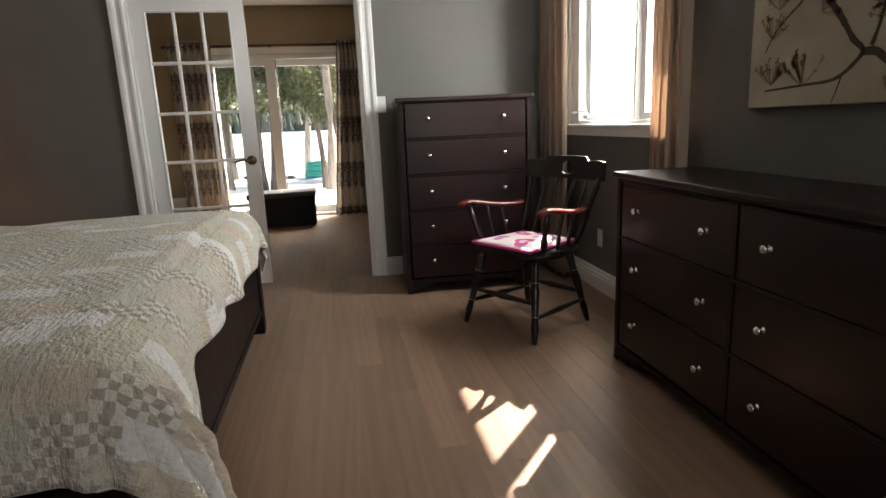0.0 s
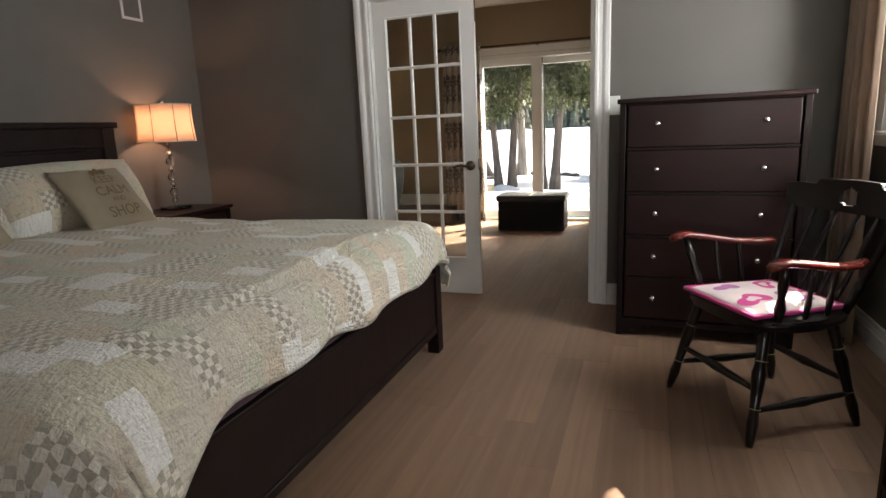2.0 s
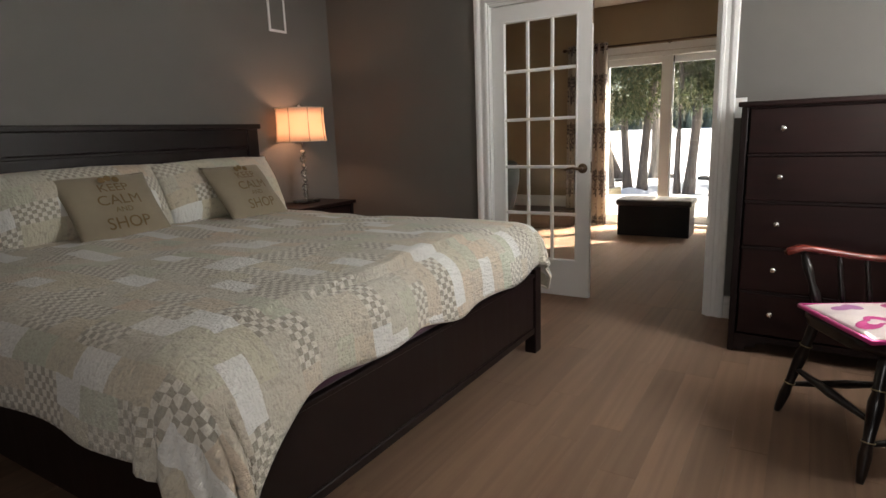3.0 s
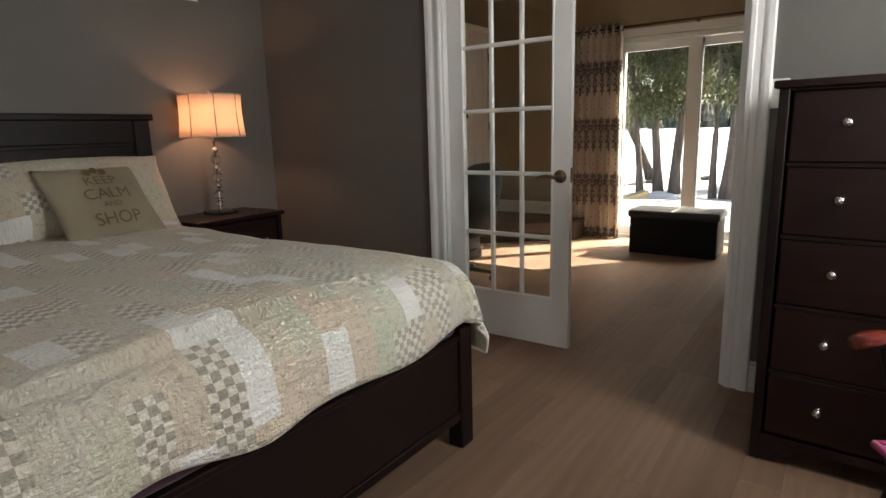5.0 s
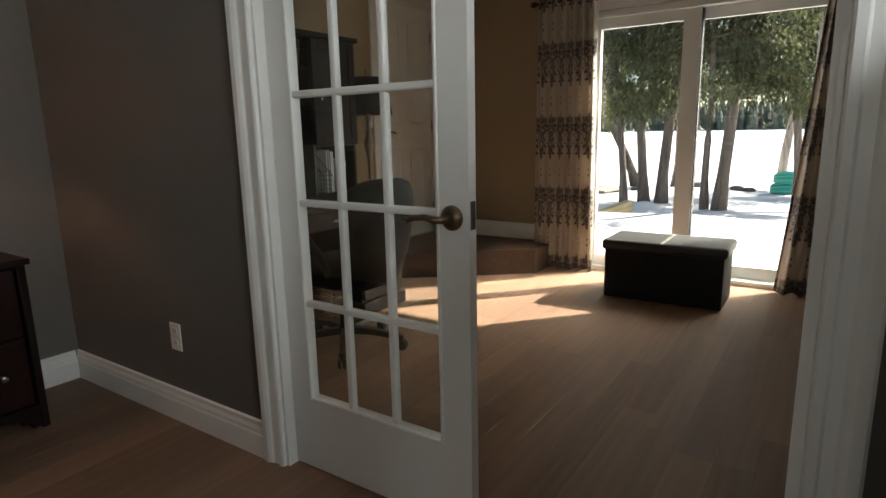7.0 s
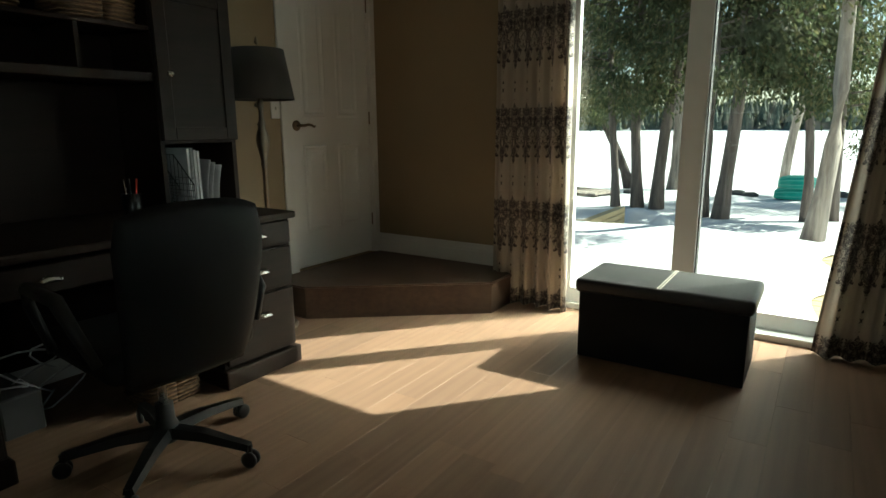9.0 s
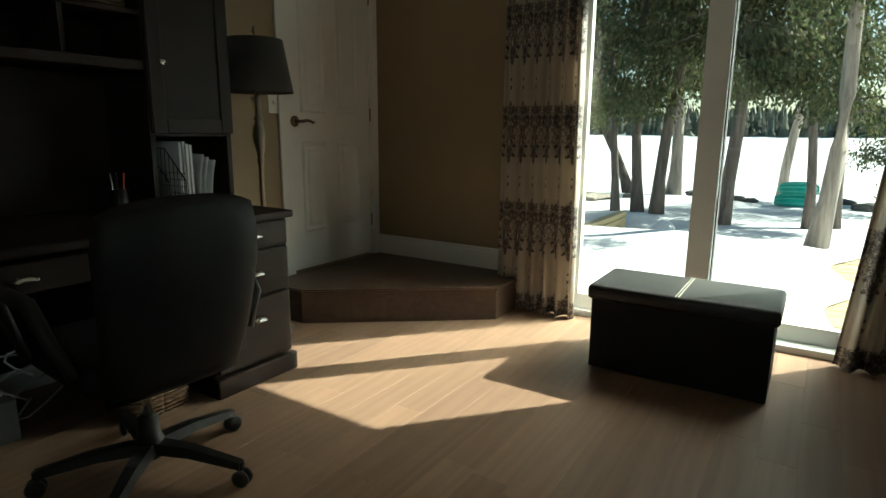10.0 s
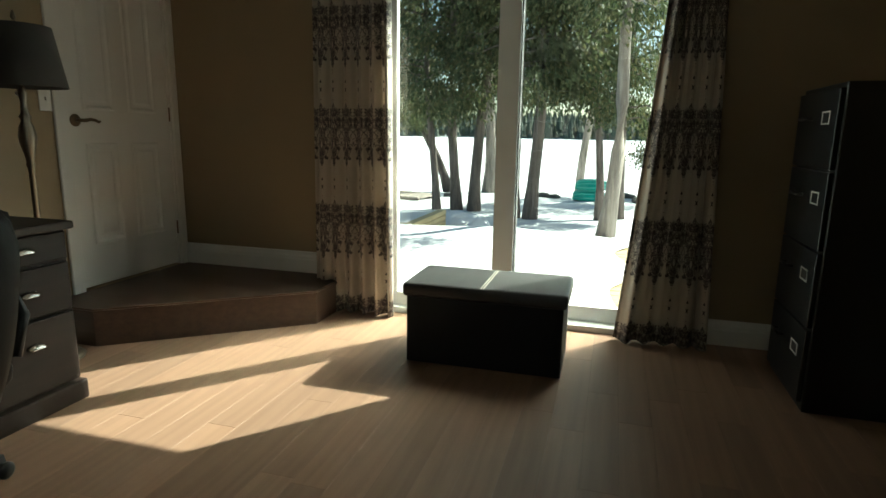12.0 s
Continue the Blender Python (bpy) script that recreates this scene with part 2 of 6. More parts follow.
def damask_mat(name):
    """Cream cloth with bands of dark woven scrolls."""
    m = Nodes(name)
    tc = m.t.nodes.new("ShaderNodeTexCoord")
    sep = m.t.nodes.new("ShaderNodeSeparateXYZ")
    m.link(tc.outputs["UV"], sep.inputs[0])
    co = m.coords("UV", (1, 1, 1))
    # a column of pointed medallions on every pleat, 0.57 m apart
    col = m.math("MULTIPLY", m.math("ABSOLUTE", m.math("SUBTRACT", m.math("FRACT", m.math("MULTIPLY_ADD", sep.outputs[0], 1 / 0.16, 0.75)), 0.5)), 2.0)
    ph = m.math("FRACT", m.math("MULTIPLY_ADD", sep.outputs[1], 1 / 0.57, 0.5))
    mir = m.t.nodes.new("ShaderNodeCombineXYZ")
    m.link(m.math("MULTIPLY", col, 0.08), mir.inputs[0])
    m.link(m.math("MULTIPLY", ph, 0.57), mir.inputs[1])
    wn = m.t.nodes.new("ShaderNodeTexNoise")
    wn.inputs["Scale"].default_value, wn.inputs["Detail"].default_value, wn.inputs["Distortion"].default_value = 31, 3, 1.5
    m.link(mir.outputs[0], wn.inputs["Vector"])
    reach = m.ramp(ph, (0.0, 0.0), (0.12, 0.3), (0.3, 0.75), (0.58, 1.0), (0.68, 0.7), (0.74, 0.0))
    inside = m.math("SUBTRACT", reach, m.math("MULTIPLY", col, 0.8))
    swirl = m.math("SUBTRACT", wn.outputs[0], 0.5)
    body = m.ramp(m.math("MULTIPLY_ADD", swirl, 1.9, m.math("MINIMUM", inside, 0.3)), (0.09, 0.0), (0.14, 1.0))
    vein = m.ramp(m.math("ABSOLUTE", m.math("SUBTRACT", swirl, 0.03)), (0.012, 0.75), (0.03, 0.0))
    motif = m.math("MULTIPLY", body, m.math("SUBTRACT", 1.0, vein))
    m.color(m.mix(motif, (0.56, 0.5, 0.43), (0.09, 0.072, 0.075)))
    m.rough(m.math("MULTIPLY_ADD", motif, 0.25, 0.5))
    m.b.inputs["Sheen Weight"].default_value = 0.3
    m.bump(m.math("ADD", motif, m.noise(co, 900, 1)), 0.2, 0.002)
    tr = m.t.nodes.new("ShaderNodeBsdfTranslucent")
    m.link(m.mix(motif, (0.42, 0.36, 0.3), (0.05, 0.04, 0.04)), tr.inputs[0])
    mx = m.t.nodes.new("ShaderNodeMixShader")
    mx.inputs[0].default_value = 0.35
    m.link(m.b.outputs[0], mx.inputs[1])
    m.link(tr.outputs[0], mx.inputs[2])
    m.link(mx.outputs[0], m.t.nodes["Material Output"].inputs[0])
    return m.mat


def translucent(name, c, share, weave=700):
    m = Nodes(name)
    co = m.coords()
    w = m.noise(co, weave, 2)
    m.color(m.mix(w, sc(c, 0.85), sc(c, 1.1)))
    m.rough(0.85)
    m.bump(w, 0.2, 0.001)
    tr = m.t.nodes.new("ShaderNodeBsdfTranslucent")
    tr.inputs[0].default_value = (*c, 1)
    mx = m.t.nodes.new("ShaderNodeMixShader")
    mx.inputs[0].default_value = share
    m.link(m.b.outputs[0], mx.inputs[1])
    m.link(tr.outputs[0], mx.inputs[2])
    m.link(mx.outputs[0], m.t.nodes["Material Output"].inputs[0])
    return m.mat


def bark_mat(name, dark, light):
    m = Nodes(name)
    g = m.noise(m.coords("Object", (14, 14, 1.4)), 1.0, 6, 0.65)
    m.color(m.mix(m.ramp(g, (0.35, 0.0), (0.7, 1.0)), dark, light))
    m.rough(0.95)
    m.bump(g, 0.8, 0.03)
    return m.mat


def leaf_mat(name):
    m = Nodes(name)
    ge = m.t.nodes.new("ShaderNodeNewGeometry")
    c = m.ramp(ge.outputs["Random Per Island"], (0.0, (0.045, 0.062, 0.028)), (0.6, (0.085, 0.1, 0.045)), (1.0, (0.15, 0.135, 0.065)))
    m.color(c)
    m.rough(0.7)
    tr = m.t.nodes.new("ShaderNodeBsdfTranslucent")
    m.link(c, tr.inputs[0])
    mx = m.t.nodes.new("ShaderNodeMixShader")
    mx.inputs[0].default_value = 0.45
    m.link(m.b.outputs[0], mx.inputs[1])
    m.link(tr.outputs[0], mx.inputs[2])
    m.link(mx.outputs[0], m.t.nodes["Material Output"].inputs[0])
    return m.mat


def snow_mat(name):
    m = Nodes(name)
    co = m.coords()
    big, fine = m.noise(co, 0.35, 5), m.noise(co, 9, 5)
    m.color(m.mix(big, (0.6, 0.61, 0.635), (0.71, 0.71, 0.72)))
    m.rough(0.75)
    m.bump(m.math("ADD", m.math("MULTIPLY", fine, 0.3), m.noise(co, 2.2, 4)), 0.5, 0.12)
    return m.mat


def wicker_mat(name):
    m = Nodes(name)
    co = m.coords("Object", (1, 1, 1))
    w = m.t.nodes.new("ShaderNodeTexWave")
    w.bands_direction = "Z"
    w.inputs["Scale"].default_value, w.inputs["Distortion"].default_value = 18, 1.5
    m.link(co, w.inputs["Vector"])
    n = m.noise(co, 60, 3)
    m.color(m.mix(m.math("MULTIPLY", w.outputs["Fac"], n), (0.07, 0.035, 0.018), (0.32, 0.19, 0.1)))
    m.rough(0.7)
    m.bump(w.outputs["Fac"], 0.8, 0.006)
    return m.mat


WALL_GREY = paint("grey wall paint", (0.13, 0.122, 0.111), 0.6, 220, 0.05, 0.15)
WALL_TAN = paint("tan wall paint", (0.295, 0.225, 0.14), 0.6, 220, 0.05, 0.15)
CEIL_WHITE = paint("ceiling paint", (0.72, 0.71, 0.68), 0.8, 160, 0.03, 0.3)
TRIM = paint("white trim paint", (0.76, 0.76, 0.75), 0.38, 60, 0.03, 0.04)
PLASTIC_W = paint("white plastic", (0.74, 0.74, 0.72), 0.35, 40, 0.02, 0.02)
VINYL = paint("window vinyl", (0.74, 0.75, 0.74), 0.4, 40, 0.03, 0.02)
PLANK = plank_mat("oak plank")
SUBFLOOR = paint("joint shadow wood", (0.11, 0.07, 0.042), 0.8, 60, 0.2)
STEP_WOOD = wood("stained step wood", (0.042, 0.024, 0.017), (0.085, 0.05, 0.034), 0.42, (3, 34, 34))
ESPRESSO = wood("espresso stained wood", (0.0055, 0.0026, 0.0025), (0.012, 0.0045, 0.004), 0.45, (26, 26, 2.2), 0.0, 0.06, 0.25)
ESPRESSO_H = wood("espresso wood, level grain", (0.0068, 0.0024, 0.0023), (0.018, 0.0048, 0.0042), 0.36, (2.2, 26, 26), 0.04, 0.06, 0.28)
DESK_WOOD = wood("dark desk wood", (0.008, 0.0045, 0.0035), (0.02, 0.011, 0.008), 0.5, (2.4, 2.4, 26), 0.0, 0.06, 0.22)
CHAIR_BLACK = wood("black painted wood", (0.006, 0.005, 0.005), (0.014, 0.01, 0.009), 0.3, (20, 20, 3), 0.3)
ARM_RED = wood("red-brown varnished wood", (0.1, 0.012, 0.009), (0.21, 0.03, 0.02), 0.24, (4, 24, 24), 0.5)
CHROME = metal("brushed nickel", (0.72, 0.7, 0.67), 0.25)
BRONZE = metal("aged bronze", (0.19, 0.14, 0.095), 0.32)
ROD_MET = metal("dark rod", (0.07, 0.04, 0.025), 0.45)
BLACK_MET = paint("black enamel", (0.008, 0.008, 0.009), 0.32, 300, 0.1, 0.05)
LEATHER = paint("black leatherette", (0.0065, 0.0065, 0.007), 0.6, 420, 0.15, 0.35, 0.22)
# lid of the same leatherette, its grey sheen put into a paler base colour
OTTO_LID = paint("black leatherette, sheen in colour", (0.022, 0.022, 0.022), 0.42, 380, 0.2, 0.35)
BLACK_PL = paint("black plastic", (0.009, 0.009, 0.01), 0.45, 120, 0.1, 0.1)
GLASS = glass("clear glass")
CRYSTAL = glass("cut crystal")
QUILT = quilt_mat("patchwork quilt")
SHAM = quilt_mat("patchwork sham", 0.095, 5)
CREAM = cloth("cream cotton", (0.62, 0.58, 0.49))
BURLAP = cloth("beige linen", (0.27, 0.225, 0.16), 500, 0.1, 0.95, 0.5)
PRINT = cloth("ochre print", (0.15, 0.095, 0.035), 400, 0.1)
PURPLE = cloth("plum sheet", (0.055, 0.012, 0.035), 500)
PINKPRINT = cloth("pink print", (0.5, 0.03, 0.2), 500)
PINKCLOTH = cloth("pale pink cloth", (0.68, 0.6, 0.58), 500)
MAUVE = cloth("mauve print", (0.38, 0.13, 0.32), 500)
DAMASK = damask_mat("damask curtain")
TAUPE = translucent("rose taupe satin", (0.5, 0.385, 0.3), 0.42)
SHADE_L = translucent("ivory lampshade", (0.8, 0.68, 0.58), 0.72)
SHADE_D = cloth("dark lampshade", (0.035, 0.032, 0.03), 600)
PEWTER = metal("antique pewter", (0.3, 0.26, 0.21), 0.42)
PAPER = paint("paper", (0.55, 0.55, 0.56), 0.8, 30, 0.05)
WICKER = wicker_mat("wicker")
SNOW = snow_mat("snow")
BARK = bark_mat("cedar bark", (0.07, 0.056, 0.048), (0.21, 0.17, 0.15))
BARK_P = bark_mat("pale cedar bark", (0.18, 0.15, 0.13), (0.45, 0.39, 0.34))
LEAF = leaf_mat("cedar foliage")
DECK = wood("weathered deck wood", (0.38, 0.29, 0.15), (0.6, 0.48, 0.28), 0.8, (1.6, 26, 26), 0, 0.3)
TEAL = paint("teal canoe plastic", (0.04, 0.42, 0.33), 0.45, 20, 0.15)
TEAL_P = paint("pale teal plastic", (0.16, 0.55, 0.46), 0.4, 20, 0.1)
ROCK = paint("dark rock", (0.09, 0.085, 0.08), 0.9, 14, 0.3, 0.6)

# ---- the house ----
XW, XE, YS, YN = -2.02, 2.41, 0.1, 5.85          # bedroom faces
OW, OE, OS, ON = -2.2, 1.95, 5.97, 9.25          # office faces
CEIL, OCEIL = 2.62, 2.6
JL, JR, JT = -0.52, 0.97, 2.06                 # doorway
SL, SR, ST = -0.80, 1.0, 2.03                   # sliding door opening
WS, WN, WB, WT = 4.16, 5.48, 1.075, 2.2              # east window opening

setting("wall_west", box(XW - 0.14, YS - 0.14, 0, XW, 5.91, CEIL), WALL_GREY, "smooth grey-taupe painted bedroom wall behind the bed", "wall")
setting("wall_south", boxes((XW, YS - 0.14, 0, 1.42, YS, CEIL), (2.36, YS - 0.14, 0, XE, YS, CEIL), (1.42, YS - 0.14, 0, 2.36, YS, 0.9), (1.42, YS - 0.14, 2.2, 2.36, YS, CEIL)), WALL_GREY, "grey-taupe painted bedroom wall with a plain window opening", "wall")
setting("wall_north", boxes((XW, YN, 0, JL - 0.02, 5.91, CEIL), (JR + 0.02, YN, 0, XE, 5.91, CEIL), (JL - 0.02, YN, JT + 0.02, JR + 0.02, 5.91, CEIL)), WALL_GREY, "grey-taupe painted wall with the french doorway", "wall")
setting("wall_east", boxes((XE, YS - 0.14, 0, XE + 0.16, WS, CEIL), (XE, WN, 0, XE + 0.16, 5.91, CEIL), (XE, WS, 0, XE + 0.16, WN, WB), (XE, WS, WT, XE + 0.16, WN, CEIL)), WALL_GREY, "grey-taupe painted wall with a casement window", "wall")
setting("ceiling_bedroom", box(XW - 0.14, YS - 0.14, CEIL, XE + 0.16, 5.91, CEIL + 0.1), CEIL_WHITE, "white painted bedroom ceiling", "ceiling")
setting("wall_office_south", boxes((OW - 0.14, 5.91, 0, JL - 0.02, OS, OCEIL), (JR + 0.02, 5.91, 0, OE + 0.15, OS, OCEIL), (JL - 0.02, 5.91, JT + 0.02, JR + 0.02, OS, OCEIL)), WALL_TAN, "tan painted office wall round the french doorway", "wall")
DY0, DY1, DT = 8.42, 9.185, 2.22
setting("wall_office_west", boxes((OW - 0.14, OS, 0, OW, DY0 - 0.02, OCEIL), (OW - 0.14, DY0 - 0.02, DT + 0.02, OW, ON, OCEIL), (OW - 0.14, DY1 + 0.02, 0, OW, ON, DT + 0.02), (OW - 0.14, DY0 - 0.02, 0, OW, DY1 + 0.02, 0.2)), WALL_TAN, "tan painted office wall with a white panel door", "wall")
setting("wall_office_east", box(OE, OS, 0, OE + 0.15, ON, OCEIL), WALL_TAN, "tan painted office wall beside the filing cabinet", "wall")
setting("wall_office_north", boxes((OW - 0.14, ON, -0.4, SL, ON + 0.15, OCEIL), (SR, ON, -0.4, OE + 0.15, ON + 0.15, OCEIL), (SL, ON, ST, SR, ON + 0.15, OCEIL), (SL, ON, -0.4, SR, ON + 0.15, -0.012)), WALL_TAN, "tan painted office wall with the sliding glass door", "wall")
setting("ceiling_office", box(OW - 0.14, 5.91, OCEIL, OE + 0.15, ON + 0.15, OCEIL + 0.12), CEIL_WHITE, "white painted office ceiling", "ceiling")
setting("roof_eave", boxes((XE + 0.16, YS - 0.6, 2.5, XE + 0.93, 8.6, 2.64)), TRIM, "white boxed eave along the house wall", "eave")
setting("hall_beyond_door", box(OW - 0.3, 8.2, 0.1, OW - 0.2, ON + 0.15, OCEIL), WALL_TAN, "plain closing wall behind the panel door", "wall")


def frame_profile(outline, path, closed=False):
    """Sweep a moulding profile of (off the wall, across) along straight runs, mitred."""
    bm = bmesh.new()
    rows = []
    for p, out, side in path:
        rows.append([bm.verts.new(Vector(p) + Vector(out) * a + Vector(side) * b) for a, b in outline])
    n = len(outline)
    for r0, r1 in zip(rows, rows[1:]):
        for k in range(n):
            bm.faces.new((r0[k], r0[(k + 1) % n], r1[(k + 1) % n], r1[k]))
    bm.faces.new(list(reversed(rows[0])))
    bm.faces.new(rows[-1])
    return bm


CASING = [(0, 0), (0.012, 0), (0.016, 0.006), (0.016, 0.022), (0.011, 0.028), (0.011, 0.05), (0.017, 0.058), (0.022, 0.07), (0.022, 0.09), (0.018, 0.096), (0, 0.096)]
BASEB = [(0, 0), (0.016, 0), (0.016, 0.085), (0.013, 0.092), (0.013, 0.105), (0.008, 0.118), (0.008, 0.135), (0, 0.14)]


def door_casing(name, l, r, top, y, out, label, z0=0):
    s2 = 1.0
    path = [((l, y, z0), (0, out, 0), (-1, 0, 0)), ((l, y, top), (0, out, 0), (-s2, 0, s2)), ((r, y, top), (0, out, 0), (s2, 0, s2)), ((r, y, z0), (0, out, 0), (1, 0, 0))]
    return setting(name, frame_profile(CASING, path), TRIM, label, "trim")


def base_run(name, a, b, out, label, z0=0):
    path = [((a[0], a[1], z0), out, (0, 0, 1)), ((b[0], b[1], z0), out, (0, 0, 1))]
    return setting(name, frame_profile(BASEB, path), TRIM, label, "baseboard")


door_casing("trim_doorway", JL - 0.012, JR + 0.012, JT + 0.012, YN, -1, "white fluted casing round the french doorway")
door_casing("trim_doorway_office", JL - 0.012, JR + 0.012, JT + 0.012, OS, 1, "white fluted casing on the office side")
setting("doorway_jamb", boxes((JL - 0.02, YN, 0, JL, OS, JT), (JR, YN, 0, JR + 0.02, OS, JT), (JL - 0.02, YN, JT, JR + 0.02, OS, JT + 0.02), (JR - 0.012, 5.862, 0, JR, 5.884, JT), (JL, 5.862, JT - 0.012, JR, 5.884, JT)), TRIM, "white painted jamb of the french doorway", "door jamb")
base_run("baseboard_north_a", (XW, YN), (JL - 0.11, YN), (0, -1, 0), "white moulded baseboard")
base_run("baseboard_north_b", (JR + 0.11, YN), (XE, YN), (0, -1, 0), "white moulded baseboard")
base_run("baseboard_west", (XW, YS), (XW, YN - 0.017), (1, 0, 0), "white moulded baseboard")
base_run("baseboard_east", (XE, YS), (XE, YN - 0.017), (-1, 0, 0), "white moulded baseboard")
base_run("baseboard_office_a", (OW, ON), (SL - 0.07, ON), (0, -1, 0), "white moulded baseboard above the corner step", 0.2)
base_run("baseboard_office_b", (SR + 0.07, ON), (OE, ON), (0, -1, 0), "white moulded baseboard", 0)
base_run("baseboard_office_c", (OW, OS), (OW, DY0 - 0.11), (1, 0, 0), "white moulded baseboard", 0)

# corner step in the office
step = thing("corner_step", "red-brown stained wooden corner step below the panel door", "step", (OW, ON, 0))
STEP = [(0.0, -1.1), (0.33, -1.1), (1.23, -0.4), (1.23, -0.002), (0.0, -0.002)]
inner = [(0.002, -1.09), (0.326, -1.09), (1.218, -0.394), (1.218, -0.004), (0.002, -0.004)]
part("riser", prism(inner, 0, 0.175), STEP_WOOD, step, "dark reddish riser boards")
bm = prism(STEP, 0.175, 0.2)
bmesh.ops.bevel(bm, geom=[e for e in bm.edges if abs(e.verts[0].co.z - e.verts[1].co.z) < 1e-4], offset=0.008, segments=3, affect="EDGES")
part("tread", bm, STEP_WOOD, step, "stained wooden tread with a rounded nosing")

# ---- french door, left leaf closed ----
fd = thing("door_1", "white fifteen-pane french door leaf, closed", "door", (JL + 0.004, 5.886, 0.008))
fd["kind"] = "structure"
FW, FH, FT = 0.728, 2.035, 0.035
gx0, gx1, gz0, gz1 = 0.09, 0.63, 0.258, 1.925
leaf = boxes((0, 0, 0, gx0, FT, FH), (gx1, 0, 0, FW, FT, FH), (gx0, 0, 0, gx1, FT, gz0), (gx0, 0, gz1, gx1, FT, FH))
part("door_leaf", leaf, TRIM, fd)
cw, ch = (gx1 - gx0) / 3, (gz1 - gz0) / 5
for k in (1, 2):
    x = gx0 + cw * k
    part("muntin", box(x - 0.011, 0.004, gz0, x + 0.011, FT - 0.004, gz1, 0.006, 2), TRIM, fd)
for k in range(1, 5):
    z = gz0 + ch * k
    part("muntin", box(gx0, 0.0025, z - 0.011, gx1, FT - 0.0025, z + 0.011, 0.006, 2), TRIM, fd)
bead = bmesh.new()
for x in (gx0, gx1):
    box(x - 0.006, -0.003, gz0 - 0.006, x + 0.006, FT + 0.003, gz1 + 0.006, 0.003, 1, bead)
for z in (gz0, gz1):
    box(gx0 + 0.006, -0.003, z - 0.006, gx1 - 0.006, FT + 0.003, z + 0.006, 0.003, 1, bead)
part("glazing_bead", bead, TRIM, fd)
for i in range(3):
    for j in range(5):
        p = part("pane", box(gx0 + cw * i + 0.004, 0.0155, gz0 + ch * j + 0.004, gx0 + cw * (i + 1) - 0.004, 0.0195, gz0 + ch * (j + 1) - 0.004), GLASS, fd)
        p.visible_shadow = False


def lever(parent, at, face, swing, mat, name="door_handle"):
    """Rose with a curved lever; face: the way it stands off the door, swing: the way the lever points."""
    at, f, s = Vector(at), Vector(face), Vector(swing)
    h = part(name, lathe([(0.034, 0), (0.034, 0.004), (0.03, 0.009), (0.02, 0.012), (0.016, 0.014)], 24, None, along(at, at + f)), mat, parent, "aged bronze rose and lever", True)
    up = Vector((0, 0, 1))
    pts = [at + f * 0.01, at + f * 0.045, at + f * 0.055 + s * 0.02, at + f * 0.055 + s * 0.05 + up * 0.006, at + f * 0.052 + s * 0.085 + up * 0.002, at + f * 0.05 + s * 0.108 - up * 0.008, at + f * 0.05 + s * 0.118 - up * 0.002]
    part("lever", tube(pts, [0.011, 0.01, 0.01, 0.009, 0.0085, 0.0075, 0.006], 10), mat, h, "", True)
    return h


lever(fd, (0.676, 0.0, 0.915), (0, -1, 0), (-1, 0, 0), BRONZE)
lever(fd, (0.676, FT, 0.915), (0, 1, 0), (-1, 0, 0), BRONZE)
part("latch_plate", box(FW, 0.006, 0.885, FW + 0.0025, 0.029, 0.96, 0.001), BRONZE, fd, "dark latch plate on the door edge")
part("latch_plate", box(FW, 0.006, 1.85, FW + 0.0025, 0.029, 1.99, 0.001), BRONZE, fd)
for z in (0.245, 1.085, 1.82):
    hinge = thing("hinge", "dark bronze hinge leaf on the empty jamb of the french doorway", "hinge", (JR - 0.0025, 5.93, z), group="jamb hinges")
    part("hinge_leaf", box(0, -0.035, -0.045, 0.003, 0.035, 0.045, 0.001), BRONZE, hinge)
    part("hinge_barrel", lathe([(0.006, -0.047), (0.007, -0.045), (0.007, 0.045), (0.006, 0.047)], 10, None, Matrix.Translation((0.0, 0.04, 0))), BRONZE, hinge, "", True)

# ---- sliding door ----
sd = thing("window_1", "white vinyl sliding glass patio door, closed", "sliding door", (0, ON, 0))
sd["kind"] = "structure"
fr = boxes((SL, -0.02, 0, SL + 0.05, 0.13, ST), (SR - 0.05, -0.02, 0, SR, 0.13, ST), (SL + 0.05, -0.02, ST - 0.05, SR - 0.05, 0.13, ST), (SL + 0.05, -0.03, -0.01, SR - 0.05, 0.13, 0.035))
part("window_frame", fr, VINYL, sd)


def sash(x0, x1, y0, wide=0.075):
    s = part("sash", boxes((x0, y0, 0.036, x0 + wide, y0 + 0.04, ST - 0.052), (x1 - wide, y0, 0.036, x1, y0 + 0.04, ST - 0.052), (x0 + wide, y0, 0.036, x1 - wide, y0 + 0.04, 0.125), (x0 + wide, y0, ST - 0.13, x1 - wide, y0 + 0.04, ST - 0.052)), VINYL, sd, "white sliding sash")
    p = part("pane", box(x0 + wide - 0.004, y0 + 0.018, 0.121, x1 - wide + 0.004, y0 + 0.022, ST - 0.126), GLASS, s)
    p.visible_shadow = False
    return s


sash(SL + 0.052, 0.092, 0.012, 0.118)
sash(0.01, SR - 0.052, 0.062)
part("weather_strip", boxes((0.1, 0.0, 0.05, 0.107, 0.058, ST - 0.06)), BLACK_PL, sd, "thin dark gasket")
tr = bmesh.new()
box(SL - 0.07, -0.018, 0, SL, 0.0, ST + 0.005, 0.004, 1, tr)
box(SR, -0.018, 0, SR + 0.07, 0.0, ST + 0.005, 0.004, 1, tr)
box(SL - 0.075, -0.022, ST + 0.005, SR + 0.075, 0.0, ST + 0.085, 0.005, 1, tr)
part("trim", tr, TRIM, sd, "flat white casing boards")

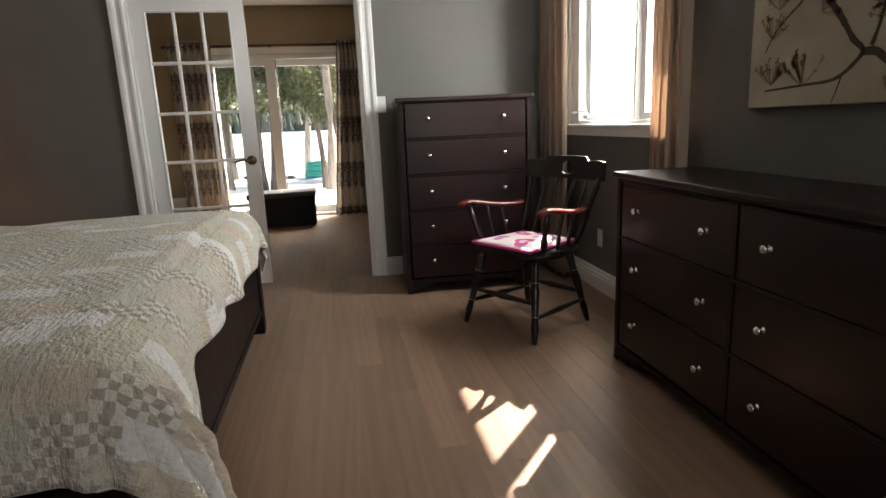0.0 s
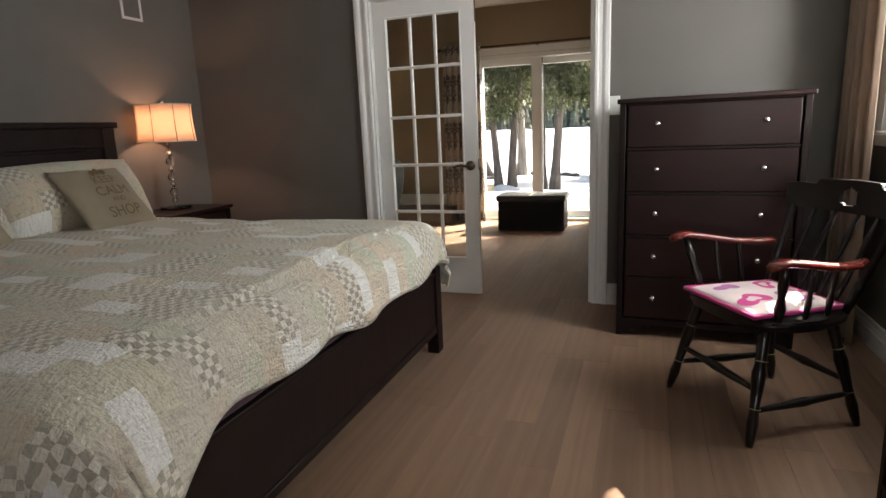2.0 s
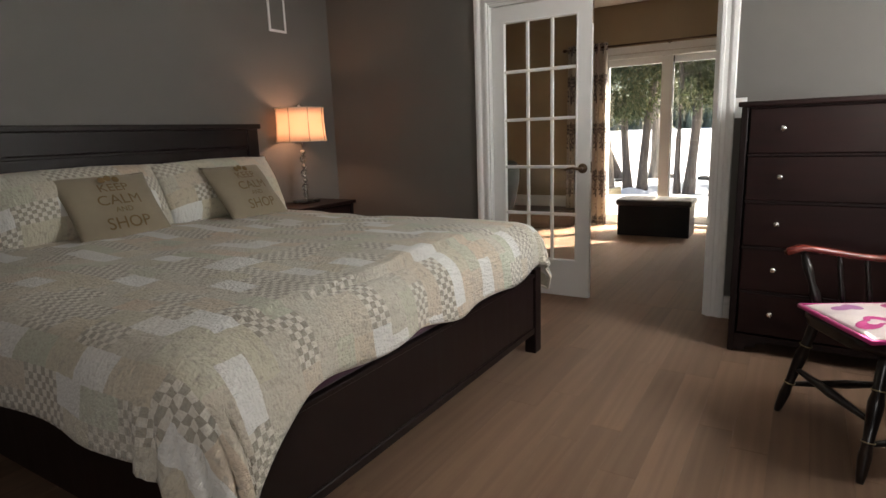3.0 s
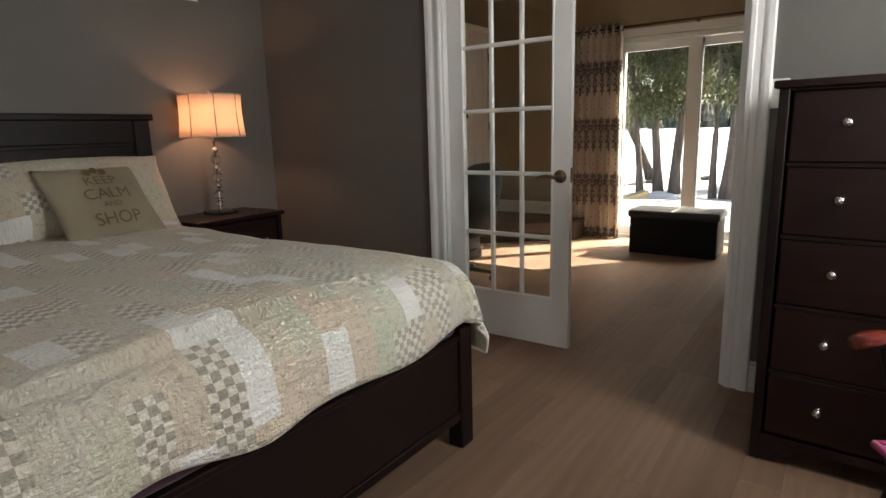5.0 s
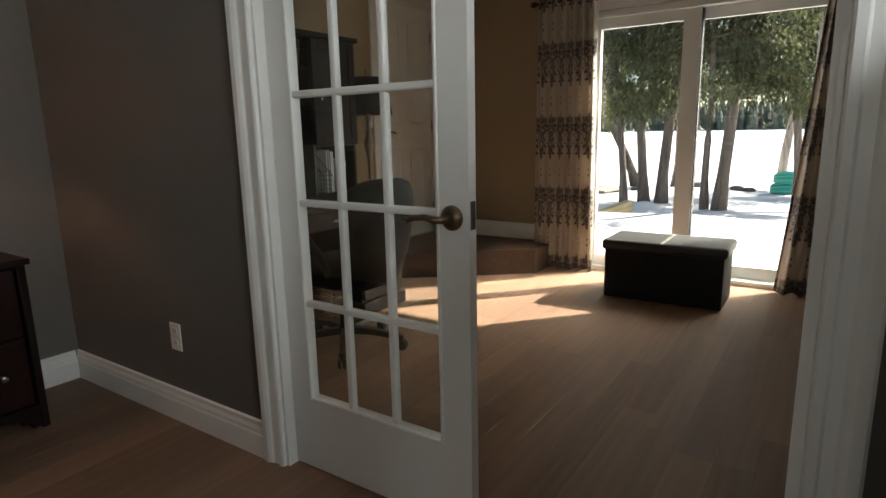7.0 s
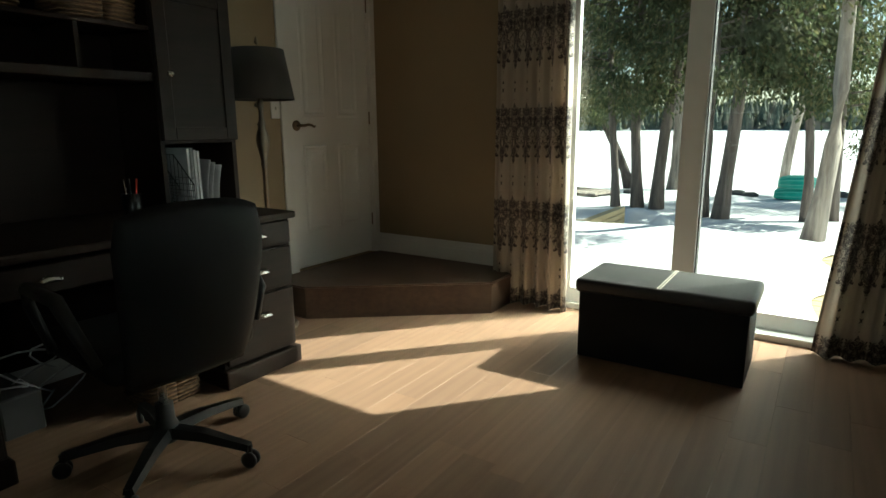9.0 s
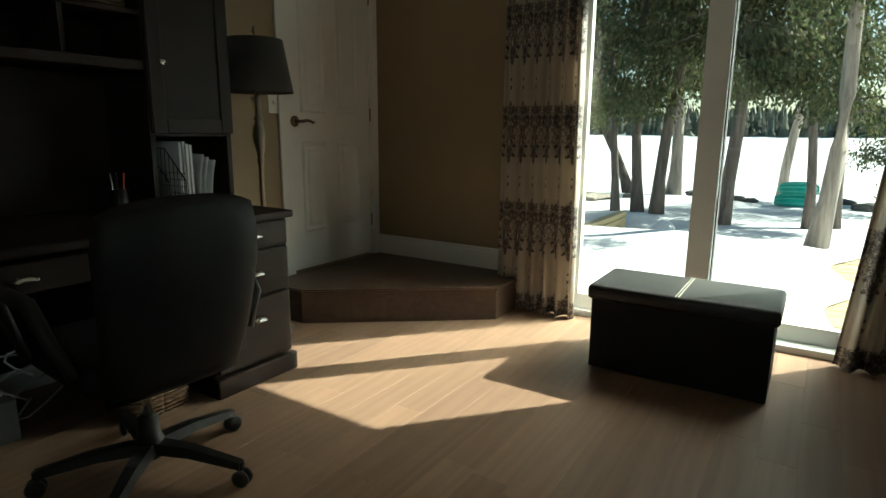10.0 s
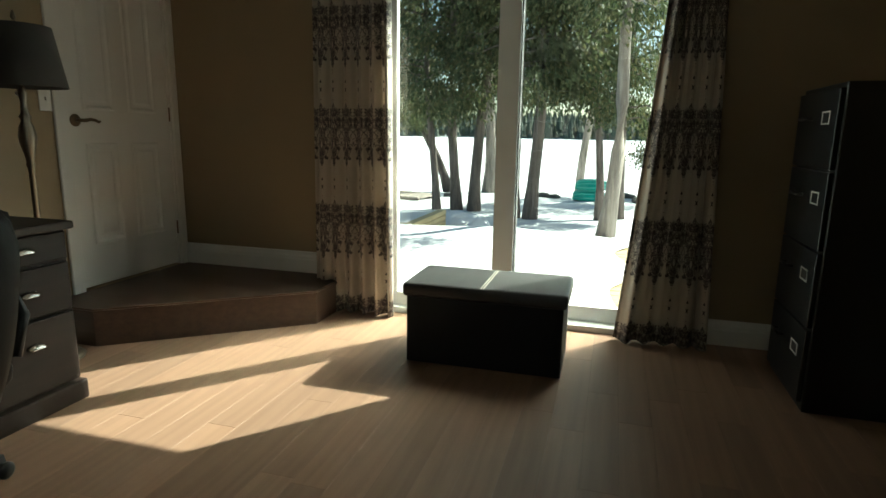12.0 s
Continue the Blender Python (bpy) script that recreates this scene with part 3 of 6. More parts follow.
# ---- bedroom casement window ----
bw = thing("window_2", "white casement window with a crank handle", "window", (XE, 0, 0))
bw["kind"] = "structure"
part("window_frame", boxes((0.0, WS, WB, 0.14, WS + 0.04, WT), (0.0, WN - 0.135, WB, 0.14, WN, WT), (0.0, WS + 0.04, WB, 0.14, WN - 0.135, WB + 0.025), (0.0, WS + 0.04, WT - 0.045, 0.14, WN - 0.135, WT), (0.03, 4.632, WB + 0.025, 0.14, 4.652, WT - 0.045)), VINYL, bw)
for y0, y1 in ((4.654, WN - 0.138), (WS + 0.043, 4.63)):
    s = part("sash", boxes((0.06, y0, WB + 0.027, 0.1, y0 + 0.038, WT - 0.05), (0.06, y1 - 0.045, WB + 0.027, 0.1, y1, WT - 0.05), (0.06, y0 + 0.038, WB + 0.027, 0.1, y1 - 0.045, WB + 0.062), (0.06, y0 + 0.038, WT - 0.1, 0.1, y1 - 0.045, WT - 0.05)), VINYL, bw, "white casement sash")
    p = part("pane", box(0.078, y0 + 0.034, WB + 0.058, 0.082, y1 - 0.041, WT - 0.096), GLASS, s)
    p.visible_shadow = False
    part("seal", boxes((0.057, y0 + 0.038, WB + 0.062, 0.0595, y0 + 0.044, WT - 0.1), (0.057, y1 - 0.051, WB + 0.062, 0.0595, y1 - 0.045, WT - 0.1)), BLACK_PL, s, "dark glazing seal")
part("window_sill", box(-0.04, WS - 0.09, WB - 0.018, 0.0, WN + 0.09, WB + 0.004, 0.004), TRIM, bw)
part("trim", boxes((-0.018, WS - 0.085, WB + 0.004, 0, WS, WT + 0.08), (-0.018, WN, WB + 0.004, 0, WN + 0.085, WT + 0.08), (-0.018, WS, WT, 0, WN, WT + 0.08), (-0.016, WS - 0.085, WB - 0.07, 0, WN + 0.085, WB - 0.018)), TRIM, bw, "white window casing")
ck = part("crank", box(-0.0, 5.2, WB + 0.045, 0.035, 5.28, WB + 0.062, 0.004), PLASTIC_W, bw, "white folding crank handle")
part("crank_arm", tube([(0.015, 5.22, WB + 0.062), (-0.01, 5.22, WB + 0.085), (-0.02, 5.26, WB + 0.088), (-0.025, 5.33, WB + 0.08), (-0.045, 5.34, WB + 0.08)], [0.007, 0.007, 0.006, 0.006, 0.009], 8), PLASTIC_W, ck, "", True)


# ---- curtains ----
def curtain(name, label, p0, p1, z0, z1, folds, depth, mat, stretch=1.9, seed=0, flare=0.0, lean=0.0):
    """A pleated cloth hung from p0 to p1 in plan."""
    p0, p1 = Vector((*p0, 0)), Vector((*p1, 0))
    d = p1 - p0
    n = Vector((-d.y, d.x, 0)).normalized()
    rnd = random.Random(seed)
    ph = [rnd.uniform(0, 6.28) for _ in range(4)]

    def f(u, v):
        z = z0 + (z1 - z0) * v
        low = (1 - v)
        w = math.sin(2 * math.pi * folds * u + 0.6 * math.sin(3 * u + ph[0]) * low) + 0.25 * math.sin(2 * math.pi * folds * 2.1 * u + ph[1] + 2 * low)
        amp = depth * (0.75 + 0.35 * math.sin(5 * u + ph[2] + 1.7 * low))
        p = p0 + d * (u + flare * low * (u - 0.5) - lean * low ** 1.3 * (1 - u) ** 1.5) + n * (amp * w + 0.012 * math.sin(7 * u + ph[3]) * low)
        hem = 0.006 * math.sin(2 * math.pi * folds * u + 1) if v == 0 else 0
        return (p.x, p.y, z + hem), (u * d.length * stretch, z)

    c = thing(name, label, "curtain", (0, 0, 0), group="")
    bm = grid_mesh(folds * 14, 40, f)
    ob = part("curtain_panel", bm, mat, c, "", True)
    so = ob.modifiers.new("thick", "SOLIDIFY")
    so.thickness = 0.0025
    return c


c = curtain("curtain", "cream damask curtain with dark scrolls beside the patio door", (-1.1, 9.13), (-0.62, 9.13), 0.006, 2.175, 6, 0.034, DAMASK, 2.18, 3, 0.1)
c2 = curtain("curtain", "cream damask curtain with dark scrolls, gathered at the patio door", (0.86, 9.13), (1.09, 9.13), 0.006, 2.175, 5, 0.036, DAMASK, 3.48, 8, 0.65, 0.4)
for cc, xs in ((c, [-1.08 + 0.096 * k for k in range(5)]), (c2, [0.875 + 0.048 * k for k in range(5)])):
    tagged(cc, "", "", "patio door curtains")
    for x in xs:
        part("grommet", tube([(x, 9.13 + 0.026 * math.cos(a), 2.125 + 0.026 * math.sin(a)) for a in [2 * math.pi * k / 12 for k in range(13)]], 0.005, 6), PEWTER, cc, "metal eyelet", True)
rod = thing("curtain_rod", "dark bronze curtain rod above the patio door", "curtain rod", (0, 9.13, 2.125))
part("pole", tube([(-1.12, 0, 0), (1.26, 0, 0)], 0.011, 12), ROD_MET, rod, "", True)
for x, s in ((-1.12, -1), (1.26, 1)):
    part("finial", lathe([(0.011, 0), (0.018, 0.008), (0.022, 0.025), (0.018, 0.042), (0.006, 0.05)], 14, None, along((x, 0, 0), (x + s, 0, 0))), ROD_MET, rod, "", True)
for x in (-1.09, 0.06, 1.22):
    part("bracket", boxes((x - 0.008, 0.0, -0.02, x + 0.008, 0.118, -0.008), (x - 0.014, 0.112, -0.05, x + 0.014, 0.12, 0.02)), ROD_MET, rod)

b1 = curtain("curtain", "rose-taupe satin curtain hanging behind the tall chest", (2.3, 5.79), (2.3, 5.3), 0.02, 2.45, 5, 0.03, TAUPE, 2, 5)
b2 = curtain("curtain", "rose-taupe satin curtain hanging behind the dresser", (2.33, 4.27), (2.33, 3.96), 0.02, 2.45, 4, 0.028, TAUPE, 2, 6)
for cc in (b1, b2):
    tagged(cc, "", "", "bedroom curtains")
brod = thing("curtain_rod", "dark curtain rod over the casement window", "curtain rod", (2.31, 0, 2.42))
part("pole", tube([(0, 3.85, 0), (0, 5.83, 0)], 0.011, 12), ROD_MET, brod, "", True)
for y in (3.92, 5.8):
    part("bracket", boxes((0.0, y - 0.008, -0.02, 0.1, y + 0.008, -0.008)), ROD_MET, brod)


# ---- case furniture ----
def knob_at(parent, x, y, z, way, mat=CHROME, r=0.0145):
    a = Vector((x, y, z))
    return part("knob", lathe([(r * 0.75, 0), (r * 0.7, 0.002), (r * 0.4, 0.006), (r * 0.42, 0.013), (r * 0.95, 0.018), (r, 0.023), (r * 0.75, 0.029), (r * 0.2, 0.031)], 16, None, along(a, a + Vector(way))), mat, parent, "round brushed nickel knob", True)


def drawer_unit(ob, w, d, h, cols, rows, z_lo, z_hi, mat_body, mat_front, inset=0.016, leg=0.07, stile=0.045):
    """Chest with its front at y = 0, standing from x = 0 to w; rows: drawer heights from the top."""
    side = 0.03
    part("side_panel", box(0, 0, 0.0, side, d, h - 0.025, 0.003), mat_body, ob)
    part("side_panel", box(w - side, 0, 0.0, w, d, h - 0.025, 0.003), mat_body, ob)
    part("top", box(-0.014, -0.018, h - 0.025, w + 0.014, d, h, 0.005, 2), mat_front, ob, "flat dark top")
    part("back_panel", box(side, d - 0.012, 0.03, w - side, d, h - 0.025), mat_body, ob)
    part("top_rail", box(side, 0.0, z_hi, w - side, 0.03, h - 0.025), mat_body, ob)
    part("bottom_rail", box(side, 0.0, leg, w - side, 0.03, z_lo), mat_body, ob)
    part("bottom_panel", box(side, 0.03, leg, w - side, d - 0.012, leg + 0.015), mat_body, ob)
    apron = bmesh.new()
    n = 16
    for k in range(n):
        a, b = side + (w - 2 * side) * k / n, side + (w - 2 * side) * (k + 1) / n
        t = abs((k + 0.5) / n - 0.5) * 2
        box(a, 0.002, leg * (1 - max(0, (t - 0.62) / 0.38)) if t > 0.62 else leg, b, 0.026, leg + 0.002, 0, 1, apron)
    part("apron", apron, mat_body, ob)
    cw_ = (w - 2 * side) / cols
    tot = sum(rows)
    for c_ in range(cols):
        x0, x1 = side + cw_ * c_ + 0.006, side + cw_ * (c_ + 1) - 0.006
        if c_:
            part("divider", box(x0 - 0.018, 0.0, z_lo, x0 - 0.0, 0.03, z_hi), mat_body, ob)
        z = z_hi
        for r in rows:
            hgt = (z_hi - z_lo) * r / tot
            za, zb = z - hgt + 0.008, z - 0.006
            part("rail", box(x0, 0.0, z - 0.005, x1, 0.03, z + 0.007, 0.001), mat_body, ob)
            dr = part("drawer", box(x0 + 0.003, inset - 0.012, za, x1 - 0.003, inset + 0.016, zb, 0.005, 2), mat_front, ob)
            zc = (za + zb) / 2
            sp = (x1 - x0)
            for kx in (x0 + sp * 0.19, x1 - sp * 0.19):
                knob_at(dr, kx, inset - 0.012, zc + 0.01, (0, -1, 0))
            z -= hgt


chest = thing("chest_of_drawers", "tall espresso-stained wooden chest with five drawers", "chest", (1.163, 5.272, 0), -3)
drawer_unit(chest, 0.868, 0.5, 1.29, 1, [1, 1, 1, 1, 1], 0.1, 1.262, ESPRESSO, ESPRESSO_H, stile=0.06)
dresser = thing("dresser", "wide espresso-stained wooden dresser with six drawers", "dresser", (1.985, 3.925, 0), -90)
drawer_unit(dresser, 1.6, 0.41, 0.885, 2, [1, 1, 1], 0.085, 0.845, ESPRESSO, ESPRESSO_H)
ns = thing("nightstand", "low espresso-stained bedside cabinet with two drawers", "nightstand", (-1.595, 4.95, 0), 90)
drawer_unit(ns, 0.585, 0.4, 0.70, 1, [1, 1], 0.1, 0.665, ESPRESSO, ESPRESSO_H)

# ---- bed ----
BY0, BY1, BX0, BX1 = 2.68, 4.84, -2.0, 0.28
bed = thing("bed", "espresso wooden bed with a low footboard and panelled headboard", "bed", (0, 0, 0))
for y in (BY0, BY1 - 0.075):
    part("leg", box(BX1 - 0.065, y, 0, BX1, y + 0.075, 0.47, 0.004), ESPRESSO, bed)
part("foot_rail", box(BX1 - 0.05, BY0 + 0.075, 0.151, BX1 - 0.012, BY1 - 0.075, 0.424, 0.003), ESPRESSO, bed, "low dark footboard rail")
part("rail_cap", box(BX1 - 0.056, BY0 + 0.075, 0.425, BX1 - 0.004, BY1 - 0.075, 0.445, 0.003), ESPRESSO, bed)
part("rail_moulding", box(BX1 - 0.056, BY0 + 0.075, 0.115, BX1 - 0.006, BY1 - 0.075, 0.15, 0.003), ESPRESSO, bed)
for y in (BY0 + 0.015, BY1 - 0.05):
    part("side_rail", box(-1.93, y, 0.2, BX1 - 0.066, y + 0.035, 0.42, 0.003), ESPRESSO, bed)
hb = part("headboard", box(-1.985, BY0 + 0.09, 0.25, -1.955, BY1, 1.15), ESPRESSO, bed, "panelled dark headboard")
part("stile", box(-1.995, BY0, 0.0, -1.93, BY0 + 0.09, 1.27, 0.003), ESPRESSO, hb)
part("stile", box(-1.995, BY1, 0.0, -1.93, BY1 + 0.09, 1.27, 0.003), ESPRESSO, hb)
part("top_rail", box(-1.99, BY0 + 0.09, 1.15, -1.935, BY1, 1.27, 0.003), ESPRESSO, hb)
part("moulding", box(-1.992, BY0 + 0.09, 1.13, -1.945, BY1, 1.1495, 0.003), ESPRESSO, hb)
part("cap", box(-2.012, BY0 - 0.02, 1.27, -1.915, BY1 + 0.11, 1.305, 0.006, 2), ESPRESSO, hb)
part("slat_base", box(-1.92, BY0 + 0.06, 0.24, BX1 - 0.07, BY1 - 0.06, 0.3), ESPRESSO, bed)
mattress = tagged(part("mattress", box(-1.92, BY0 + 0.055, 0.302, BX1 - 0.04, BY1 - 0.055, 0.6, 0.05, 3), PURPLE), "thick mattress in a plum fitted sheet on the bed", "mattress")
part("sheet_edge", box(BX1 - 0.16, BY0 + 0.08, 0.447, BX1 - 0.006, BY1 - 0.08, 0.585, 0.03, 3), PURPLE, mattress, "plum sheet bunched over the foot rail", True)

QX0, QX1, QY0, QY1, QZ = -1.72, BX1 - 0.03, BY0 + 0.03, BY1 - 0.02, 0.705


def quilt_at(u, v):
    """Cloth place from its own lengths: u from the head, v across."""
    L, W, mid = QX1 - QX0, (QY1 - QY0) / 2, (QY0 + QY1) / 2
    du, dv = max(0.0, u - (L - 0.06)), max(0.0, abs(v) - (W - 0.06))
    d = (du ** 3 + dv ** 3) ** (1 / 3) * (1.0 + 0.1 * min(du, dv) / (max(du, dv) + 1e-6))
    s = 1 if v >= 0 else -1
    R = 0.12
    if d <= 0:
        x, y, z = QX0 + u, mid + v, QZ
        nx = ny = 0
    else:
        a = min(d / R, math.pi / 2 * 0.93)
        run = R * math.sin(a) + max(0, d - R * math.pi / 2 * 0.93) * 0.12
        drop = R * (1 - math.cos(a)) + max(0, d - R * math.pi / 2 * 0.93) * 0.99
        h_ = math.hypot(du, dv)
        nx, ny = du / h_, dv / h_ * s
        fold = 0.013 * math.sin(11 * (u * abs(ny) + v * abs(nx)) + 2 * math.sin(3.1 * v)) * min(1, d / 0.25)
        run += fold + (0.35 if v < 0 else 0.3) * abs(nx * ny) * max(0, d - 0.12)
        x, y, z = QX0 + min(u, L - 0.06) + nx * run, mid + s * min(abs(v), W - 0.06) + ny * run, QZ - drop
    tail = min(1.0, max(0.0, (-v - (W - 0.5)) / 0.5)) ** 2
    x += 0.1 * tail * min(1.0, du / 0.28)
    soft = noise.noise(Vector((u * 2.3, v * 2.3, 1.5))) * 0.016 + noise.noise(Vector((u * 6, v * 7, 4))) * 0.006
    crown = 0.03 * (1 - (v / (W + 0.01)) ** 2) if d <= 0 else 0.0
    return Vector((x + nx * soft, y + ny * soft, z + (soft + max(0, crown) * (1 if u < L else 0)) * (1 if d <= 0.05 else 0.4)))


LU, LV = (QX1 - QX0) + 0.216, (QY1 - QY0) / 2


def quilt_f(a, b):
    v = -(LV + 0.24) + b * (2 * LV + 0.24 + 0.35)
    u = a * (LU + 0.012 * math.sin(2.9 * v + 0.4) + 0.012 * math.sin(11 * v))
    over = max(0.0, abs(v) - (LV - 0.06)) / 0.4
    u *= 1 + (0.06 * over if v < 0 else -0.025 * over * over)
    u += 0.13 * a * min(1.0, max(0.0, (0.5 - LV - v) / 0.5)) ** 2
    return quilt_at(u, v), (u, v)


quilt = part("quilt", grid_mesh(120, 130, quilt_f), QUILT, None, "", True)
so = quilt.modifiers.new("thick", "SOLIDIFY")
so.thickness, so.offset = 0.012, 1
rim = [quilt_f(1, k / 160)[0] for k in range(161)]
part("binding", tube(rim, 0.007, 6), CREAM, quilt, "rolled cream edge", True)
part("binding", tube([quilt_f(k / 80, 1)[0] for k in range(81)], 0.007, 6), CREAM, quilt, "rolled cream edge", True)
part("binding", tube([quilt_f(k / 80, 0)[0] for k in range(81)], 0.007, 6), CREAM, quilt, "rolled cream edge", True)
tagged(quilt, "cream and sage patchwork quilt draped over the bed", "quilt")


def cushion_z(x, z, w, h, t):
    a, b = min(1, abs(2 * x / w)), min(1, abs(2 * z / h))
    return t / 2 * (max(0, 1 - a ** 2.2) * max(0, 1 - b ** 2.2)) ** 0.62


def cushion(name, label, at, w, h, t, rz, lean, mat, category="pillow", group="", seed=0):
    """Upright cushion; local x across, z up, its face towards -y."""
    ob = thing(name, label, category, at, rz, group)
    ob.matrix_basis = pose(*at, 0, 0, rz) @ pose(0, 0, 0, -lean, 0, 0)
    bm = bmesh.new()
    for s in (-1, 1):
        def f(a, b, s=s):
            x, z = (a - 0.5) * w, (b - 0.5) * h
            pinch = 1 - 0.05 * (abs(2 * x / w) ** 2) * (1 - abs(2 * z / h)) * 0 - 0.04 * (1 - abs(2 * a - 1) ** 2) * (abs(2 * b - 1) ** 4)
            px = x * (1 - 0.045 * (1 - (2 * b - 1) ** 2) * abs(2 * a - 1) ** 3)
            pz = z * (1 - 0.045 * (1 - (2 * a - 1) ** 2) * abs(2 * b - 1) ** 3)
            wob = noise.noise(Vector((x * 7 + seed, z * 7, s))) * 0.008
            y = s * (cushion_z(x, z, w, h, t) + (wob if 0.02 < a < 0.98 and 0.02 < b < 0.98 else 0))
            return (px, y, pz + h / 2), (x + seed, z)
        grid_mesh(26, 22, f, bm)
    bmesh.ops.remove_doubles(bm, verts=bm.verts, dist=0.0006)
    part("cover", bm, mat, ob, "", True)
    return ob


def text_mesh(body, size):
    cu = bpy.data.curves.new("text", "FONT")
    cu.body, cu.size, cu.align_x, cu.resolution_u = body, size, "CENTER", 3
    ob = bpy.data.objects.new("text", cu)
    scene.collection.objects.link(ob)
    bpy.context.view_layer.update()
    me = bpy.data.meshes.new_from_object(ob.evaluated_get(bpy.context.evaluated_depsgraph_get()))
    bpy.data.objects.remove(ob)
    bm = bmesh.new()
    bm.from_mesh(me)
    bpy.data.meshes.remove(me)
    bmesh.ops.triangulate(bm, faces=bm.faces)
    bmesh.ops.subdivide_edges(bm, edges=[e for e in bm.edges if e.calc_length() > 0.012], cuts=2)
    return bm


def print_on(ob, w, h, t, lines):
    for body, size, z0, x0 in lines:
        bm = text_mesh(body, size)
        for v in bm.verts:
            x, z = v.co.x + x0, v.co.y + z0
            v.co = Vector((x, -cushion_z(x, z - h / 2, w, h, t) - 0.011, z))
        part("printed_word", bm, PRINT, ob, "ochre printed lettering")


LINES = [("KEEP", 0.07, 0.27, 0), ("CALM", 0.082, 0.19, 0), ("AND", 0.04, 0.145, 0), ("SHOP", 0.085, 0.06, 0)]
cw_, chh, ct = 0.47, 0.42, 0.13
# propped against the headboard, faces towards the foot of the bed
for y, sd_ in ((3.2, 1), (4.44, 2)):
    cushion("pillow", "plump cream bed pillow against the headboard", (-1.81, y, 0.67), 0.9, 0.36, 0.25, 90, 24, CREAM, "pillow", "bed pillows", sd_)
for y, sd_ in ((3.57, 11), (4.43, 12)):
    cushion("pillow", "patchwork sham pillow in cream and grey", (-1.64, y, 0.675), 0.93, 0.45, 0.4, 90, 27, SHAM, "pillow", "bed pillows", sd_)
for y, rz, sd_ in ((3.6, 88, 21), (4.44, 95, 22)):
    k = cushion("cushion", "beige linen cushion printed with ochre words, propped on the bed", (-1.38, y, 0.71), cw_, chh, ct, rz, 38, BURLAP, "cushion", "printed cushions", sd_)
    print_on(k, cw_, chh, ct, LINES)
    bm = bmesh.new()
    for sx in (-0.035, 0.0, 0.035):
        lathe([(0.014, -0.001), (0.018, 0.0005), (0.002, 0.001)], 10, bm, along((sx, -cushion_z(sx, 0.335 + 0.012 * (sx == 0) - chh / 2, cw_, chh, ct) - 0.0115, 0.345 + 0.012 * (sx == 0)), (sx, -1, 0.345)))
    part("printed_mark", bm, PRINT, k, "small ochre printed mark")

# ---- bedside lamp ----
lp = thing("table_lamp", "lit crystal-stemmed table lamp with an ivory fabric shade", "lamp", (-1.84, 5.27, 0.70))
part("base", boxes((-0.075, -0.075, 0, 0.075, 0.075, 0.02), bev=0.004), CRYSTAL, lp, "square clear base")
part("stem", lathe([(0.012, 0.02), (0.005, 0.03), (0.005, 0.44), (0.012, 0.445), (0.008, 0.5)], 14), CHROME, lp, "", True)
z = 0.04
for r in (0.022, 0.03, 0.02, 0.03, 0.02, 0.03, 0.02):
    part("ball", lathe([(0.006, z)] + [(max(0.006, r * math.sin(a)), z + r - r * math.cos(a)) for a in (0.5, 0.9, 1.3, 1.57, 1.9, 2.3, 2.65)] + [(0.006, z + 2 * r)], 10), CRYSTAL if r > 0.021 else CHROME, lp, "cut crystal ball" if r > 0.021 else "nickel collar", r < 0.021)
    z += 2 * r + 0.004
bm = bmesh.new()
pr = [(0.18, 0.47), (0.174, 0.53), (0.17, 0.6), (0.169, 0.66), (0.171, 0.715)]
segs = 48
rings = []
for r, zz in pr:
    rings.append([bm.verts.new(((r * (1 - 0.02 * abs(math.cos(4 * a)) ** 6)) * math.cos(a) * 1.06, (r * (1 - 0.02 * abs(math.cos(4 * a)) ** 6)) * math.sin(a) * 1.06, zz)) for a in [2 * math.pi * k / segs for k in range(segs)]])
for a, b in zip(rings, rings[1:]):
    for k in range(segs):
        bm.faces.new((a[k], a[(k + 1) % segs], b[(k + 1) % segs], b[k]))
shade = part("shade", bm, SHADE_L, lp, "ivory bell shade, lit from inside", True)
shade.modifiers.new("thick", "SOLIDIFY").thickness = 0.002
for k in range(8):
    a = 2 * math.pi * (k + 0.4) / 8
    part("piping", tube([(r * 1.062 * math.cos(a), r * 1.062 * math.sin(a), zz) for r, zz in pr], 0.003, 5), BURLAP, shade)
for r, zz in ((0.188, 0.47), (0.179, 0.715)):
    part("trim_ring", tube([(r * math.cos(a), r * math.sin(a), zz) for a in [2 * math.pi * k / 40 for k in range(41)]], 0.004, 6), CREAM, shade, "", True)
part("bulb", lathe([(0.012, 0.5), (0.014, 0.53), (0.03, 0.575), (0.03, 0.6), (0.018, 0.625), (0.004, 0.632)], 16), PLASTIC_W, lp, "", True).visible_shadow = False
part("finial", lathe([(0.004, 0.66), (0.004, 0.72), (0.012, 0.728), (0.013, 0.738), (0.004, 0.748)], 12), CHROME, lp, "", True)
ld = bpy.data.lights.new("lamp_bulb", "POINT")
ld.energy, ld.color, ld.shadow_soft_size = 0.95, (1.0, 0.54, 0.33), 0.035
lo = new("lamp_bulb", ld)
lo.matrix_basis = pose(-1.84, 5.27, 1.28)

